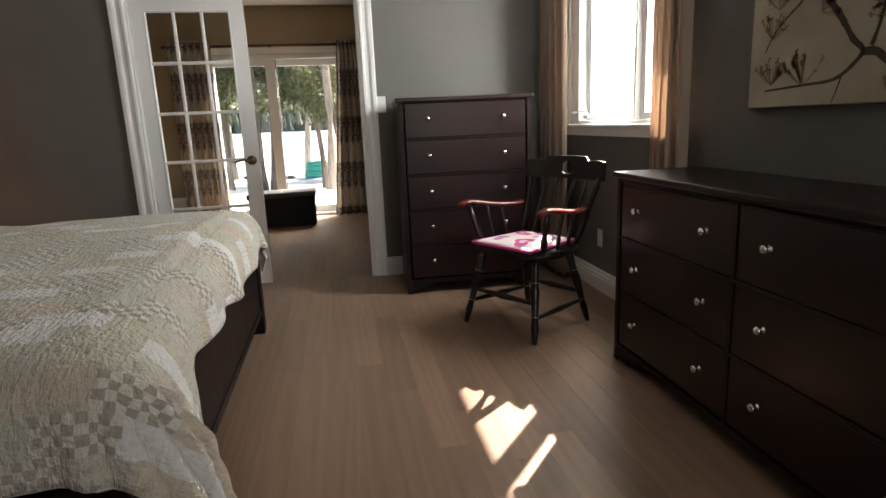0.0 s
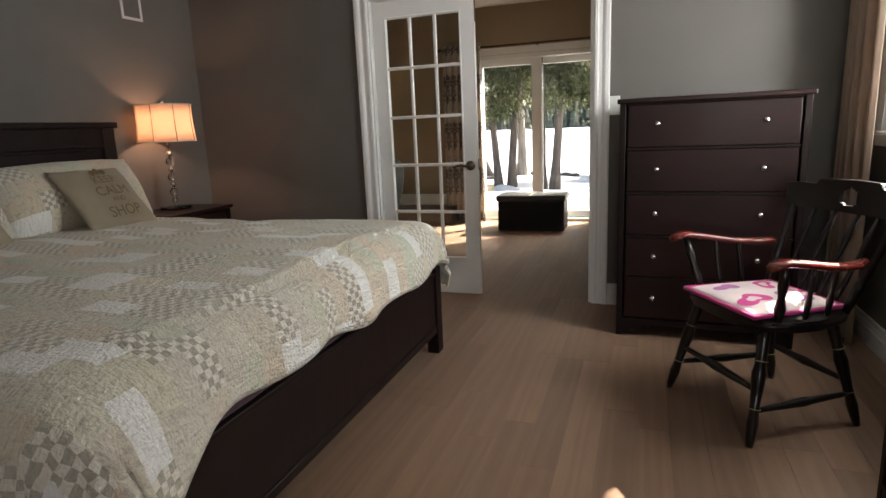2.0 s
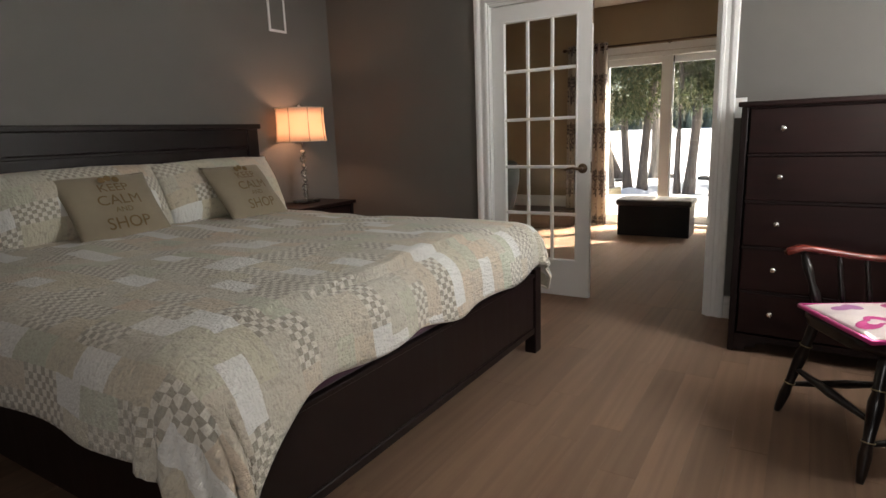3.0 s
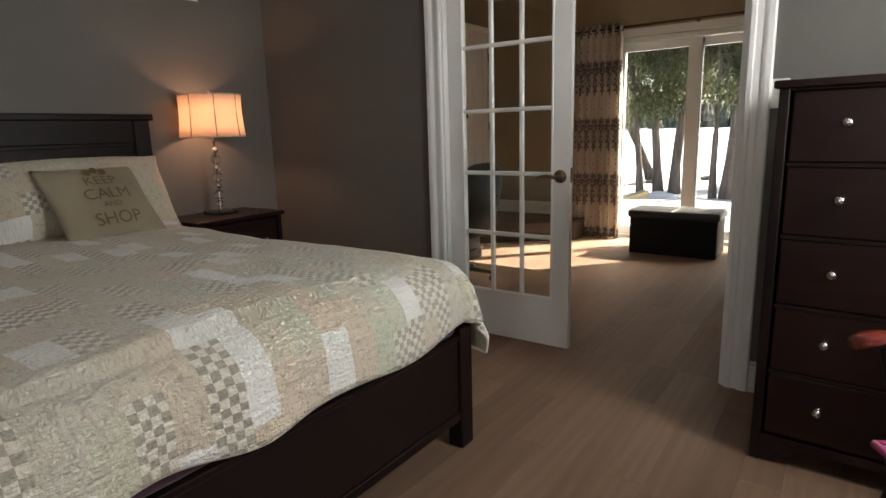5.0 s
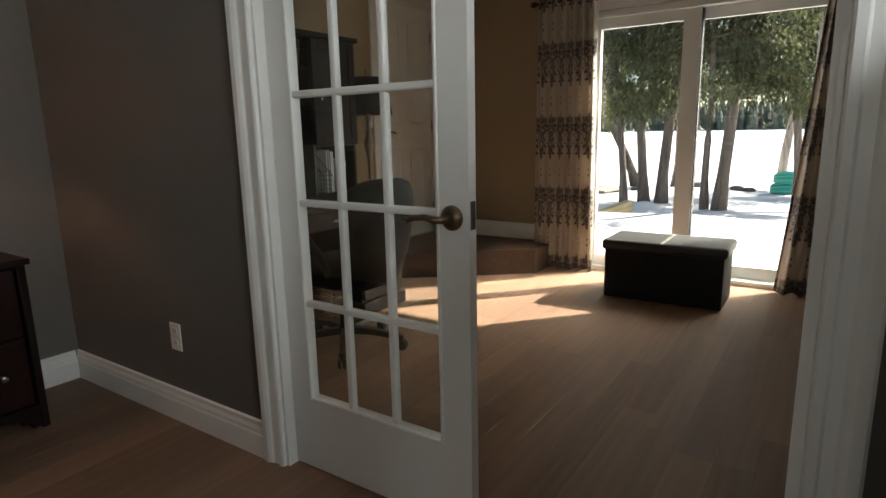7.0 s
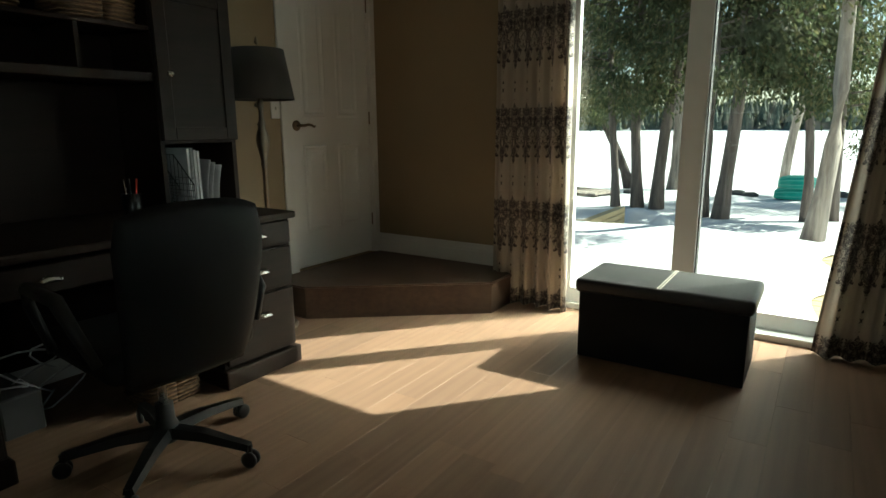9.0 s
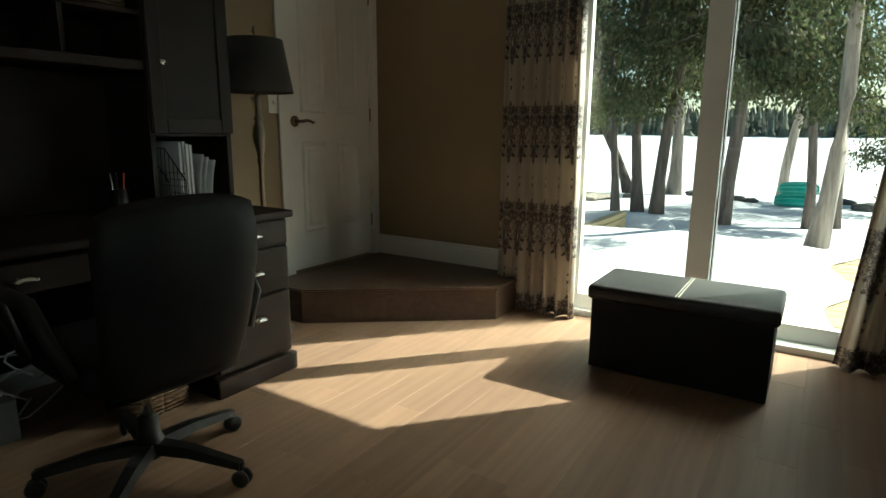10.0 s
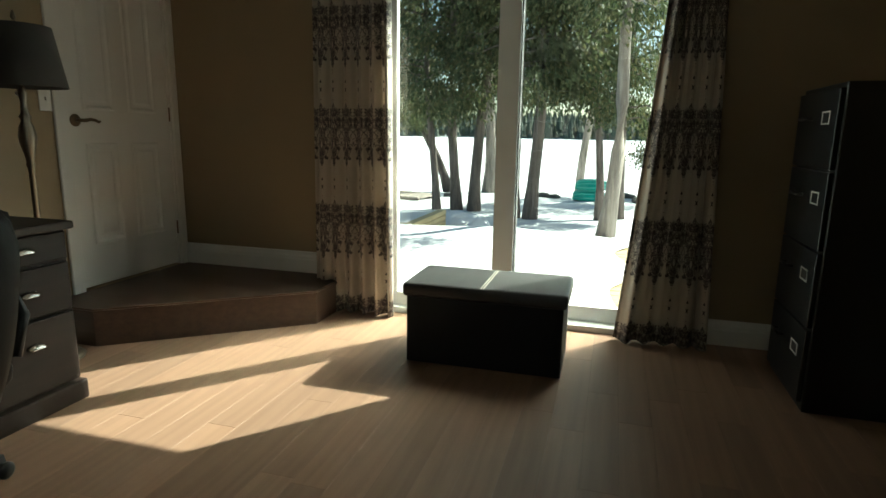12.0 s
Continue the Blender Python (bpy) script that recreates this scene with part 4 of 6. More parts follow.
# ---- wall fittings ----
vent = thing("wall_vent", "white rectangular return-air vent high on the wall", "vent", (XW, 5.29, 1.985))
part("frame", boxes((0, -0.085, 0, 0.008, -0.068, 0.3), (0, 0.068, 0, 0.008, 0.085, 0.3), (0, -0.068, 0, 0.008, 0.068, 0.017), (0, -0.068, 0.283, 0.008, 0.068, 0.3)), TRIM, vent)
part("cover", box(0, -0.068, 0.017, 0.004, 0.068, 0.283), WALL_GREY, vent, "grille painted like the wall")


def outlet(at, way, label, slots=True):
    w = Vector(way)
    side = Vector((-w.y, w.x, 0))
    ob = thing("wall_outlet" if slots else "light_switch", label, "outlet" if slots else "switch", at)

    def slab(a0, a1, z0, z1, d0, d1, bev=0.0):
        p, q = side * a0 + w * d0, side * a1 + w * d1
        return box(min(p.x, q.x), min(p.y, q.y), z0, max(p.x, q.x), max(p.y, q.y), z1, bev)
    part("plate", slab(-0.035, 0.035, -0.057, 0.057, 0, 0.006, 0.002), PLASTIC_W, ob)
    if slots:
        for z_ in (-0.024, 0.024):
            s_ = part("socket", slab(-0.016, 0.016, z_ - 0.014, z_ + 0.014, 0.006, 0.008), PLASTIC_W, ob)
            for a_ in (-0.006, 0.006):
                part("slot", slab(a_ - 0.0012, a_ + 0.0012, z_ - 0.005, z_ + 0.006, 0.008, 0.0085), BLACK_PL, s_)
    else:
        part("toggle", slab(-0.005, 0.005, -0.004, 0.014, 0.006, 0.018, 0.001), PLASTIC_W, ob)
    return ob


outlet((-1.14, YN, 0.367), (0, -1, 0), "white duplex outlet on the grey wall")
outlet((1.105, YN, 1.275), (0, -1, 0), "white toggle light switch beside the doorway", False)
outlet((XE, 4.98, 0.35), (-1, 0, 0), "white duplex outlet near the window")
outlet((OW, 8.3, 1.25), (1, 0, 0), "white light switch by the panel door", False)

# ---- canvas picture ----
pic = thing("canvas_print", "sepia canvas print of blossoming branches on the wall", "picture", (XE, 3.61, 1.135))
PIC = Nodes("sepia canvas")
co = PIC.coords()
PIC.color(PIC.mix(PIC.ramp(PIC.noise(co, 2.2, 5), (0.35, 0.0), (0.7, 1.0)), (0.3, 0.255, 0.18), (0.52, 0.47, 0.37)))
PIC.rough(0.8)
PIC.bump(PIC.noise(co, 600, 2), 0.2, 0.001)
INK = paint("brown ink", (0.06, 0.04, 0.025), 0.8, 60, 0.3)
INK2 = paint("faded ink", (0.21, 0.16, 0.1), 0.8, 60, 0.3)
part("canvas", box(-0.04, -1.3, 0, 0, 0, 0.85, 0.003), PIC.mat, pic)
bm, bm2 = bmesh.new(), bmesh.new()
rr = random.Random(4)


def flat_twig(bm, pts, w):
    """A painted twig lying on the canvas: y leftwards is positive."""
    for (a, b), (wa, wb) in zip(zip(pts, pts[1:]), zip(w, w[1:])):
        d = Vector((b[0] - a[0], b[1] - a[1])).normalized()
        n_ = Vector((-d.y, d.x))
        vs = [bm.verts.new((-0.0412, p[0] + s * n_.x * ww, p[1] + s * n_.y * ww)) for p, s, ww in ((a, 1, wa), (a, -1, wa), (b, -1, wb), (b, 1, wb))]
        bm.faces.new(vs)


def limb(bm, pts, w0, w1, n_=10):
    """A smooth painted limb through the points, tapering from w0 to w1."""
    P = [Vector(p) for p in pts]
    out = []
    for i in range(len(P) - 1):
        p0, p1, p2, p3 = P[max(i - 1, 0)], P[i], P[i + 1], P[min(i + 2, len(P) - 1)]
        for j in range(n_):
            t = j / n_
            out.append(0.5 * (2 * p1 + (p2 - p0) * t + (2 * p0 - 5 * p1 + 4 * p2 - p3) * t * t + (3 * p1 - p0 - 3 * p2 + p3) * t ** 3))
    out.append(P[-1])
    m_ = len(out) - 1
    vs = []
    for k, p in enumerate(out):
        d = (out[min(k + 1, m_)] - out[max(k - 1, 0)]).normalized()
        w = (w0 + (w1 - w0) * k / m_) * (1 + 0.25 * noise.noise(Vector((p.x * 40, p.y * 40, 2))))
        vs.append([bm.verts.new((-0.0412, p.x - s_ * d.y * w, p.y + s_ * d.x * w)) for s_ in (-1, 1)])
    for q, r in zip(vs, vs[1:]):
        bm.faces.new((q[0], q[1], r[1], r[0]))


limb(bm, [(-0.35, 0.34), (-0.41, 0.27), (-0.46, 0.2), (-0.5, 0.16), (-0.47, 0.12), (-0.4, 0.08), (-0.27, 0.07), (-0.09, 0.06)], 0.013, 0.003)
limb(bm, [(-0.29, 0.6), (-0.31, 0.45), (-0.35, 0.34)], 0.01, 0.013)
limb(bm, [(-0.5, 0.155), (-0.55, 0.15), (-0.62, 0.11), (-0.78, 0.13), (-1.0, 0.08), (-1.2, 0.12)], 0.014, 0.005)
limb(bm, [(-0.53, 0.17), (-0.55, 0.23), (-0.57, 0.32), (-0.62, 0.5), (-0.6, 0.7)], 0.007, 0.003)
limb(bm, [(-0.43, 0.085), (-0.415, 0.04), (-0.4, 0.004)], 0.004, 0.0015)
limb(bm, [(-0.08, 0.2), (-0.12, 0.26), (-0.18, 0.31), (-0.25, 0.36), (-0.3, 0.45)], 0.002, 0.006)
limb(bm, [(-0.6, 0.24), (-0.68, 0.3), (-0.8, 0.33), (-0.95, 0.45)], 0.006, 0.003)
for cx, cz, n_, ln, up_ in ((-0.27, 0.07, 18, 0.14, 1.57), (-0.12, 0.08, 18, 0.1, 1.5), (-0.11, 0.24, 16, 0.09, 1.7), (-0.14, 0.34, 14, 0.08, 1.6), (-0.33, 0.3, 12, 0.08, 2.6), (-0.6, 0.25, 14, 0.09, 0.8), (-0.75, 0.36, 16, 0.11, 1.5), (-0.95, 0.2, 18, 0.12, 1.6), (-0.58, 0.08, 8, 0.05, 4.6)):
    for k in range(n_):
        a = up_ + rr.uniform(-1.1, 1.1)
        l = ln * rr.uniform(0.5, 1)
        e1 = (cx + l * 0.5 * math.cos(a), cz + l * 0.5 * math.sin(a))
        e2 = (e1[0] + l * 0.5 * math.cos(a * 0.8 + 0.3), e1[1] + l * 0.5 * math.sin(a * 0.8 + 0.3))
        flat_twig(bm2, [(cx, cz), e1, e2], [0.001, 0.0016, 0.002])
        for j in range(4):
            b_ = rr.uniform(0, 6.3)
            q = 0.013 * rr.uniform(0.5, 1)
            flat_twig(bm2, [e2, (e2[0] + q * math.cos(b_), e2[1] + q * math.sin(b_))], [0.0015, 0.0045])
part("painted_branch", bm, INK, pic, "dark brown painted branch")
part("painted_blossom", bm2, INK2, pic, "faded brown painted blossom")


# ---- windsor armchair ----
ch = thing("armchair", "black painted windsor armchair with red-brown arms", "chair", (1.758, 4.52, 0), -60.6)
LEG = [(0.012, 0), (0.016, 0.06), (0.021, 0.2), (0.017, 0.3), (0.021, 0.32), (0.017, 0.34), (0.022, 0.5), (0.025, 0.62), (0.019, 0.7), (0.023, 0.72), (0.019, 0.745), (0.022, 0.9), (0.017, 1)]
FEET = {"fl": (-0.26, -0.24), "fr": (0.26, -0.24), "bl": (-0.225, 0.25), "br": (0.225, 0.25)}
TOPS = {"fl": (-0.19, -0.15), "fr": (0.19, -0.15), "bl": (-0.16, 0.15), "br": (0.16, 0.15)}


def leg_at(k, s):
    return Vector((*FEET[k], 0)).lerp(Vector((*TOPS[k], 0.425)), s)


GOLD = paint("thin gold line", (0.3, 0.24, 0.13), 0.5, 50, 0.1)
for k in FEET:
    lg = part("leg", turned(leg_at(k, 0), leg_at(k, 1), LEG), CHAIR_BLACK, ch, "turned leg with gold lines", True)
    for s in (0.32, 0.72):
        part("gold_line", turned(leg_at(k, s - 0.004), leg_at(k, s + 0.004), [(0.0222 if s < 0.5 else 0.0242, 0), (0.0222 if s < 0.5 else 0.0242, 1)]), GOLD, lg)
STR = [(0.008, 0), (0.011, 0.1), (0.016, 0.42), (0.019, 0.5), (0.016, 0.58), (0.011, 0.9), (0.008, 1)]
for a, b, h in (("fl", "fr", 0.47), ("bl", "br", 0.42), ("fl", "bl", 0.3), ("fr", "br", 0.3)):
    part("stretcher", turned(leg_at(a, h), leg_at(b, h), STR, 12), CHAIR_BLACK, ch, "", True)
bm = bmesh.new()
outline = []
for k in range(36):
    a = 2 * math.pi * k / 36
    c_, s_ = math.cos(a), math.sin(a)
    px = 0.265 * math.copysign(abs(c_) ** 0.55, c_) * (1 - 0.1 * (s_ > 0) * s_)
    outline.append((px, 0.225 * math.copysign(abs(s_) ** 0.6, s_)))
bm = prism(outline, 0.42, 0.458)
bmesh.ops.bevel(bm, geom=[e for e in bm.edges if abs(e.verts[0].co.z - e.verts[1].co.z) < 1e-4], offset=0.012, segments=3, affect="EDGES")
part("seat", bm, CHAIR_BLACK, ch, "saddle seat", True)
# back: two posts, five spindles and a shaped crest with an oval opening
CR = lambda x: 0.345 - 0.5 * x * x
SP = [(0.008, 0), (0.011, 0.3), (0.008, 0.5), (0.012, 0.72), (0.008, 1)]
for x in (-0.125, -0.045, 0.045, 0.125):
    part("spindle", turned((x * 1.05, 0.185 - 0.3 * x * x, 0.45), (x * 1.2, CR(x * 1.2), 0.79), SP, 10), CHAIR_BLACK, ch, "", True)
for s in (-1, 1):
    part("back_post", turned((s * 0.2, 0.17, 0.45), (s * 0.245, CR(0.245), 0.8), [(0.014, 0), (0.019, 0.3), (0.014, 0.34), (0.019, 0.38), (0.013, 0.6), (0.017, 0.85), (0.013, 1)], 12), CHAIR_BLACK, ch, "", True)


def crest(a, b):
    x = (a - 0.5) * 0.56
    top = 0.915 - 0.03 * abs(2 * a - 1) ** 3 - 0.02 * (0.5 - 0.5 * math.cos(4 * math.pi * a)) * (abs(2 * a - 1) > 0.5)
    z = 0.785 + (top - 0.785) * b
    return (x, CR(x) + 0.06 * (z - 0.785), z), (a, b)


bm = grid_mesh(44, 18, crest)
gone = [f for f in bm.faces if (f.calc_center_median().x / 0.042) ** 2 + ((f.calc_center_median().z - 0.848) / 0.036) ** 2 < 1]
bmesh.ops.delete(bm, geom=gone, context="FACES")
cr = part("crest_rail", bm, CHAIR_BLACK, ch, "shaped crest with an oval opening", True)
so = cr.modifiers.new("thick", "SOLIDIFY")
so.thickness, so.offset = 0.022, 0
be = cr.modifiers.new("round", "BEVEL")
be.width, be.segments = 0.004, 2
for s in (-1, 1):
    bm = bmesh.new()
    n = 16
    rows = []
    for k in range(n + 1):
        t = k / n
        y = -0.235 + 0.44 * t
        x = s * (0.292 - 0.065 * t * t)
        z = 0.665 + 0.026 * math.cos(t * 3.6) * (1 - 0.2 * t) - 0.018 * max(0, 0.12 - t) / 0.12
        w = 0.036 - 0.012 * math.sin(math.pi * min(1, t * 1.1)) if t < 0.9 else 0.02
        w *= 0.55 if k == 0 else 1
        ring = [bm.verts.new((x + w * math.cos(a), y, z + 0.015 * math.sin(a))) for a in [2 * math.pi * j / 12 for j in range(12)]]
        rows.append(ring)
    for r0, r1 in zip(rows, rows[1:]):
        for j in range(12):
            bm.faces.new((r0[j], r0[(j + 1) % 12], r1[(j + 1) % 12], r1[j]))
    bm.faces.new(rows[0])
    bm.faces.new(list(reversed(rows[-1])))
    part("arm", bm, ARM_RED, ch, "scrolled red-brown arm", True)
    part("arm_post", turned((s * 0.225, -0.13, 0.455), (s * 0.285, -0.17, 0.665), [(0.013, 0), (0.02, 0.25), (0.012, 0.45), (0.018, 0.7), (0.012, 1)], 12), CHAIR_BLACK, ch, "", True)
    for t in (0.0, 0.1):
        part("arm_spindle", turned((s * (0.235 - 0.1 * t), -0.03 + t, 0.455), (s * (0.272 - 0.12 * t), -0.04 + t, 0.655), [(0.008, 0), (0.012, 0.3), (0.008, 0.5), (0.011, 0.8), (0.008, 1)], 10), CHAIR_BLACK, ch, "", True)

# seat cushion with a printed cover
pad = thing("seat_cushion", "thin pale seat cushion with bold pink and mauve prints", "cushion", (1.758, 4.52, 0.4585), -60.6)


def pad_f(s):
    def f(a, b):
        x, y = (a - 0.5) * 0.42 * (1 - 0.1 * b), (b - 0.5) * 0.39 - 0.02
        e = (max(0, 1 - abs(2 * a - 1) ** 4) * max(0, 1 - abs(2 * b - 1) ** 4)) ** 0.5
        return (x, y, 0.014 + (0.022 * e if s > 0 else -0.0135 * e)), (x, y)
    return f


bm = bmesh.new()
for s in (-1, 1):
    grid_mesh(18, 18, pad_f(s), bm)
bmesh.ops.remove_doubles(bm, verts=bm.verts, dist=0.0005)
cov = part("cover", bm, PINKCLOTH, pad, "", True)
edge = [(pad_f(1)(a, b)[0]) for a, b in [(0, k / 8) for k in range(8)] + [(k / 8, 1) for k in range(8)] + [(1, 1 - k / 8) for k in range(8)] + [(1 - k / 8, 0) for k in range(9)]]
part("piping", tube(edge, 0.009, 8), PINKPRINT, pad, "magenta corded edge", True)
rr = random.Random(9)
for cx, cy, mt, r0 in ((-0.1, -0.1, MAUVE, 0.042), (0.07, -0.11, PINKPRINT, 0.06), (-0.09, 0.06, PINKPRINT, 0.045), (0.09, 0.05, MAUVE, 0.05), (0.0, 0.12, PINKPRINT, 0.035)):
    bm = bmesh.new()
    ang = rr.uniform(0, 6)
    pts = []
    for k in range(28):
        a = 2 * math.pi * k / 28
        r = r0 * (1 + 0.35 * math.cos(2 * a + ang) + 0.2 * math.sin(3 * a + 2 * ang))
        pts.append((cx + r * math.cos(a), cy + r * math.sin(a)))
    def lift(x, y):
        a, b = x / 0.42 + 0.5, (y + 0.02) / 0.39 + 0.5
        e = (max(0, 1 - abs(2 * a - 1) ** 4) * max(0, 1 - abs(2 * b - 1) ** 4)) ** 0.5
        return 0.014 + 0.022 * e + 0.0016
    ring = [bm.verts.new((x, y, lift(x, y))) for x, y in pts]
    inn = [bm.verts.new((cx + (x - cx) * 0.45, cy + (y - cy) * 0.45, lift(cx, cy) + 0.0004)) for x, y in pts]
    for k in range(28):
        bm.faces.new((ring[k], ring[(k + 1) % 28], inn[(k + 1) % 28], inn[k]))
    if mt is MAUVE:
        bm.faces.new(inn)
    part("printed_motif", bm, mt, pad)

# ---- storage ottoman ----
ot = thing("ottoman", "black leatherette storage bench with a padded lid", "ottoman", (0.085, 8.685, 0), 0.5)
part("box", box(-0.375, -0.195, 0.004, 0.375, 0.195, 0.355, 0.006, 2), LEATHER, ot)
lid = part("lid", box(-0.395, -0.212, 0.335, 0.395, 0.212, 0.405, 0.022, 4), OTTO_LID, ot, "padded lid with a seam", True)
for x in (-0.006, 0.006):
    st = bmesh.new()
    for k in range(26):
        y = -0.2 + 0.4 * k / 25
        box(x - 0.0015, y - 0.005, 0.404, x + 0.0015, y + 0.005, 0.4066, 0, 1, st)
    tagged(part("stitching", st, CREAM, lid, "pale stitched seam"), kind="stuff")

# ---- desk with hutch ----
dk = thing("desk", "dark wooden pedestal desk with drawers", "desk", (OW + 0.01, 6.05, 0))
DW, DD, DH = 1.64, 0.76, 0.75
part("desktop", box(0, -0.015, DH - 0.032, DD + 0.02, DW + 0.015, DH, 0.008, 2), DESK_WOOD, dk)


def cup_pull(parent, x, y, z, w=0.038):
    bm = bmesh.new()
    def f(a, b):
        t = math.pi * a
        k = math.sin(0.5 * math.pi * b)
        return (x + 0.002 + 0.02 * math.sin(math.pi * 0.5 * b) , y - w * math.cos(t) * (0.55 + 0.45 * math.cos(0.5 * math.pi * b)), z + 0.017 * math.sin(t) * math.cos(0.5 * math.pi * b) * 1.0 - 0.004 * k), (a, b)
    grid_mesh(14, 8, f, bm)
    ob = part("pull", bm, CHROME, parent, "brushed nickel cup pull", True)
    ob.modifiers.new("thick", "SOLIDIFY").thickness = 0.002
    return ob


for y0 in (0.0, 1.23):
    pd = part("pedestal", box(0.02, y0, 0.085, DD - 0.02, y0 + 0.41, DH - 0.032, 0.003), DESK_WOOD, dk)
    part("plinth", box(0.01, y0 - 0.01, 0, DD + 0.012, y0 + 0.42, 0.085, 0.008, 2), DESK_WOOD, dk)
    for za, zb, zk in ((0.1, 0.385, 0.285), (0.4, 0.588, 0.49), (0.602, 0.71, 0.655)):
        dw = part("drawer", box(DD - 0.02, y0 + 0.012, za, DD, y0 + 0.398, zb, 0.005, 2), DESK_WOOD, pd)
        cup_pull(dw, DD, y0 + 0.22, zk)
kd = part("pencil_drawer", box(0.08, 0.42, 0.6, DD - 0.005, 1.22, 0.7, 0.004), DESK_WOOD, dk)
for y in (0.6, 1.03):
    cup_pull(kd, DD - 0.005, y, 0.645)
part("modesty_panel", box(0.03, 0.41, 0.12, 0.05, 1.23, 0.6), DESK_WOOD, dk)

hu = thing("hutch", "dark wooden desk hutch with doors and open shelves", "hutch", (OW + 0.01, 6.095, 0.751))
HD, HH = 0.36, 1.03
for y in (0.0, 0.385, 1.235, 1.615):
    part("upright", box(0, y, 0, HD - 0.02, y + 0.022, HH - 0.03), DESK_WOOD, hu)
part("back_panel", box(0, 0.022, 0.0, 0.012, 1.615, HH - 0.03), DESK_WOOD, hu)
part("top", box(0, -0.02, HH - 0.03, HD + 0.025, DW + 0.02, HH, 0.006, 2), DESK_WOOD, hu, "moulded top")
part("shelf", box(0.012, 0.407, 0.585, HD - 0.02, 1.235, 0.625, 0.003), DESK_WOOD, hu)
part("shelf", box(0.012, 0.407, 0.8, HD - 0.02, 1.235, 0.82, 0.003), DESK_WOOD, hu)
part("divider", box(0.012, 0.93, 0.625, HD - 0.03, 0.948, 0.8), DESK_WOOD, hu)
for y0 in (0.022, 1.257):
    part("shelf", box(0.012, y0, 0.315, HD - 0.02, y0 + 0.358, 0.333, 0.002), DESK_WOOD, hu)
    dr = part("cabinet_door", box(HD - 0.019, y0 - 0.018, 0.328, HD, y0 + 0.378, HH - 0.034, 0.003), DESK_WOOD, hu)
    fr_ = bmesh.new()
    for b_ in ((y0 - 0.016, 0.33, y0 + 0.045, HH - 0.036), (y0 + 0.315, 0.33, y0 + 0.376, HH - 0.036), (y0 + 0.045, 0.33, y0 + 0.315, 0.39), (y0 + 0.045, HH - 0.096, y0 + 0.315, HH - 0.036)):
        box(HD, b_[0], b_[1], HD + 0.008, b_[2], b_[3], 0.002, 1, fr_)
    part("door_moulding", fr_, DESK_WOOD, dr)
    kz = y0 + 0.035 if y0 > 1 else y0 + 0.34
    a_ = Vector((HD + 0.006, kz, 0.62))
    part("knob", lathe([(0.01, 0), (0.006, 0.008), (0.014, 0.016), (0.012, 0.024), (0.003, 0.027)], 14, None, along(a_, a_ + Vector((1, 0, 0)))), CHROME, dr, "brushed nickel knob", True)

# things on the desk and hutch
def wicker_basket(at, w, d, h, label):
    ob = thing("wicker_basket", label, "basket", at)
    wb = bmesh.new()
    nrow = max(6, int(h / 0.014))
    for k in range(nrow):
        z = h * (k + 0.5) / nrow
        g = 1 + 0.08 * k / nrow
        pts = []
        for j in range(41):
            a = 2 * math.pi * j / 40
            wave = 0.0035 * (1 if (j + k) % 2 else -1)
            c_, s_ = math.cos(a), math.sin(a)
            e = (abs(c_) ** 5 + abs(s_) ** 5) ** -0.2
            pts.append(((w / 2 * g + wave) * c_ * e, (d / 2 * g + wave) * s_ * e, z))
        tube(pts, h / nrow * 0.58, 5, wb)
    tagged(part("weave", wb, WICKER, ob, "", True), kind="stuff")
    part("rim", tube([((w / 2 * 1.09) * math.cos(a) * (abs(math.cos(a)) ** 5 + abs(math.sin(a)) ** 5) ** -0.2, (d / 2 * 1.09) * math.sin(a) * (abs(math.cos(a)) ** 5 + abs(math.sin(a)) ** 5) ** -0.2, h) for a in [2 * math.pi * j / 40 for j in range(41)]], 0.009, 6), WICKER, ob, "", True)
    part("bottom", box(-w / 2 * 0.92, -d / 2 * 0.92, 0.002, w / 2 * 0.92, d / 2 * 0.92, 0.012), WICKER, ob)
    return ob


wicker_basket((OW + 0.19, 7.16, 0.751 + 0.825), 0.25, 0.3, 0.15, "brown woven wicker basket on the hutch shelf")
wicker_basket((OW + 0.19, 6.7, 0.751 + 0.825), 0.25, 0.34, 0.15, "long brown woven wicker basket on the hutch shelf")
wicker_basket((-1.62, 7.09, 0.001), 0.2, 0.24, 0.28, "brown wicker waste basket beside the desk pedestal")
Z0 = 0.753
rack = thing("magazine_rack", "black wire magazine holder on the desk", "desk rack", (OW + 0.26, 7.42, Z0))
wr = bmesh.new()
for y in (-0.04, 0.04):
    for k in range(9):
        x = -0.12 + 0.03 * k
        tube([(x, y, 0), (x, y, 0.26 - 0.14 * max(0, k - 3) / 5)], 0.0018, 5, wr)
    for k in range(6):
        z = 0.002 + 0.03 * k
        tube([(-0.12, y, z), (0.12, y, z)], 0.0018, 5, wr)
    tube([(-0.12, y, 0.26), (-0.03, y, 0.26), (0.12, y, 0.12)], 0.003, 5, wr)
for k in range(9):
    x = -0.12 + 0.03 * k
    tube([(x, -0.04, 0.0), (x, 0.04, 0.0)], 0.0018, 5, wr)
tagged(part("wire_mesh", wr, BLACK_MET, rack), kind="stuff")
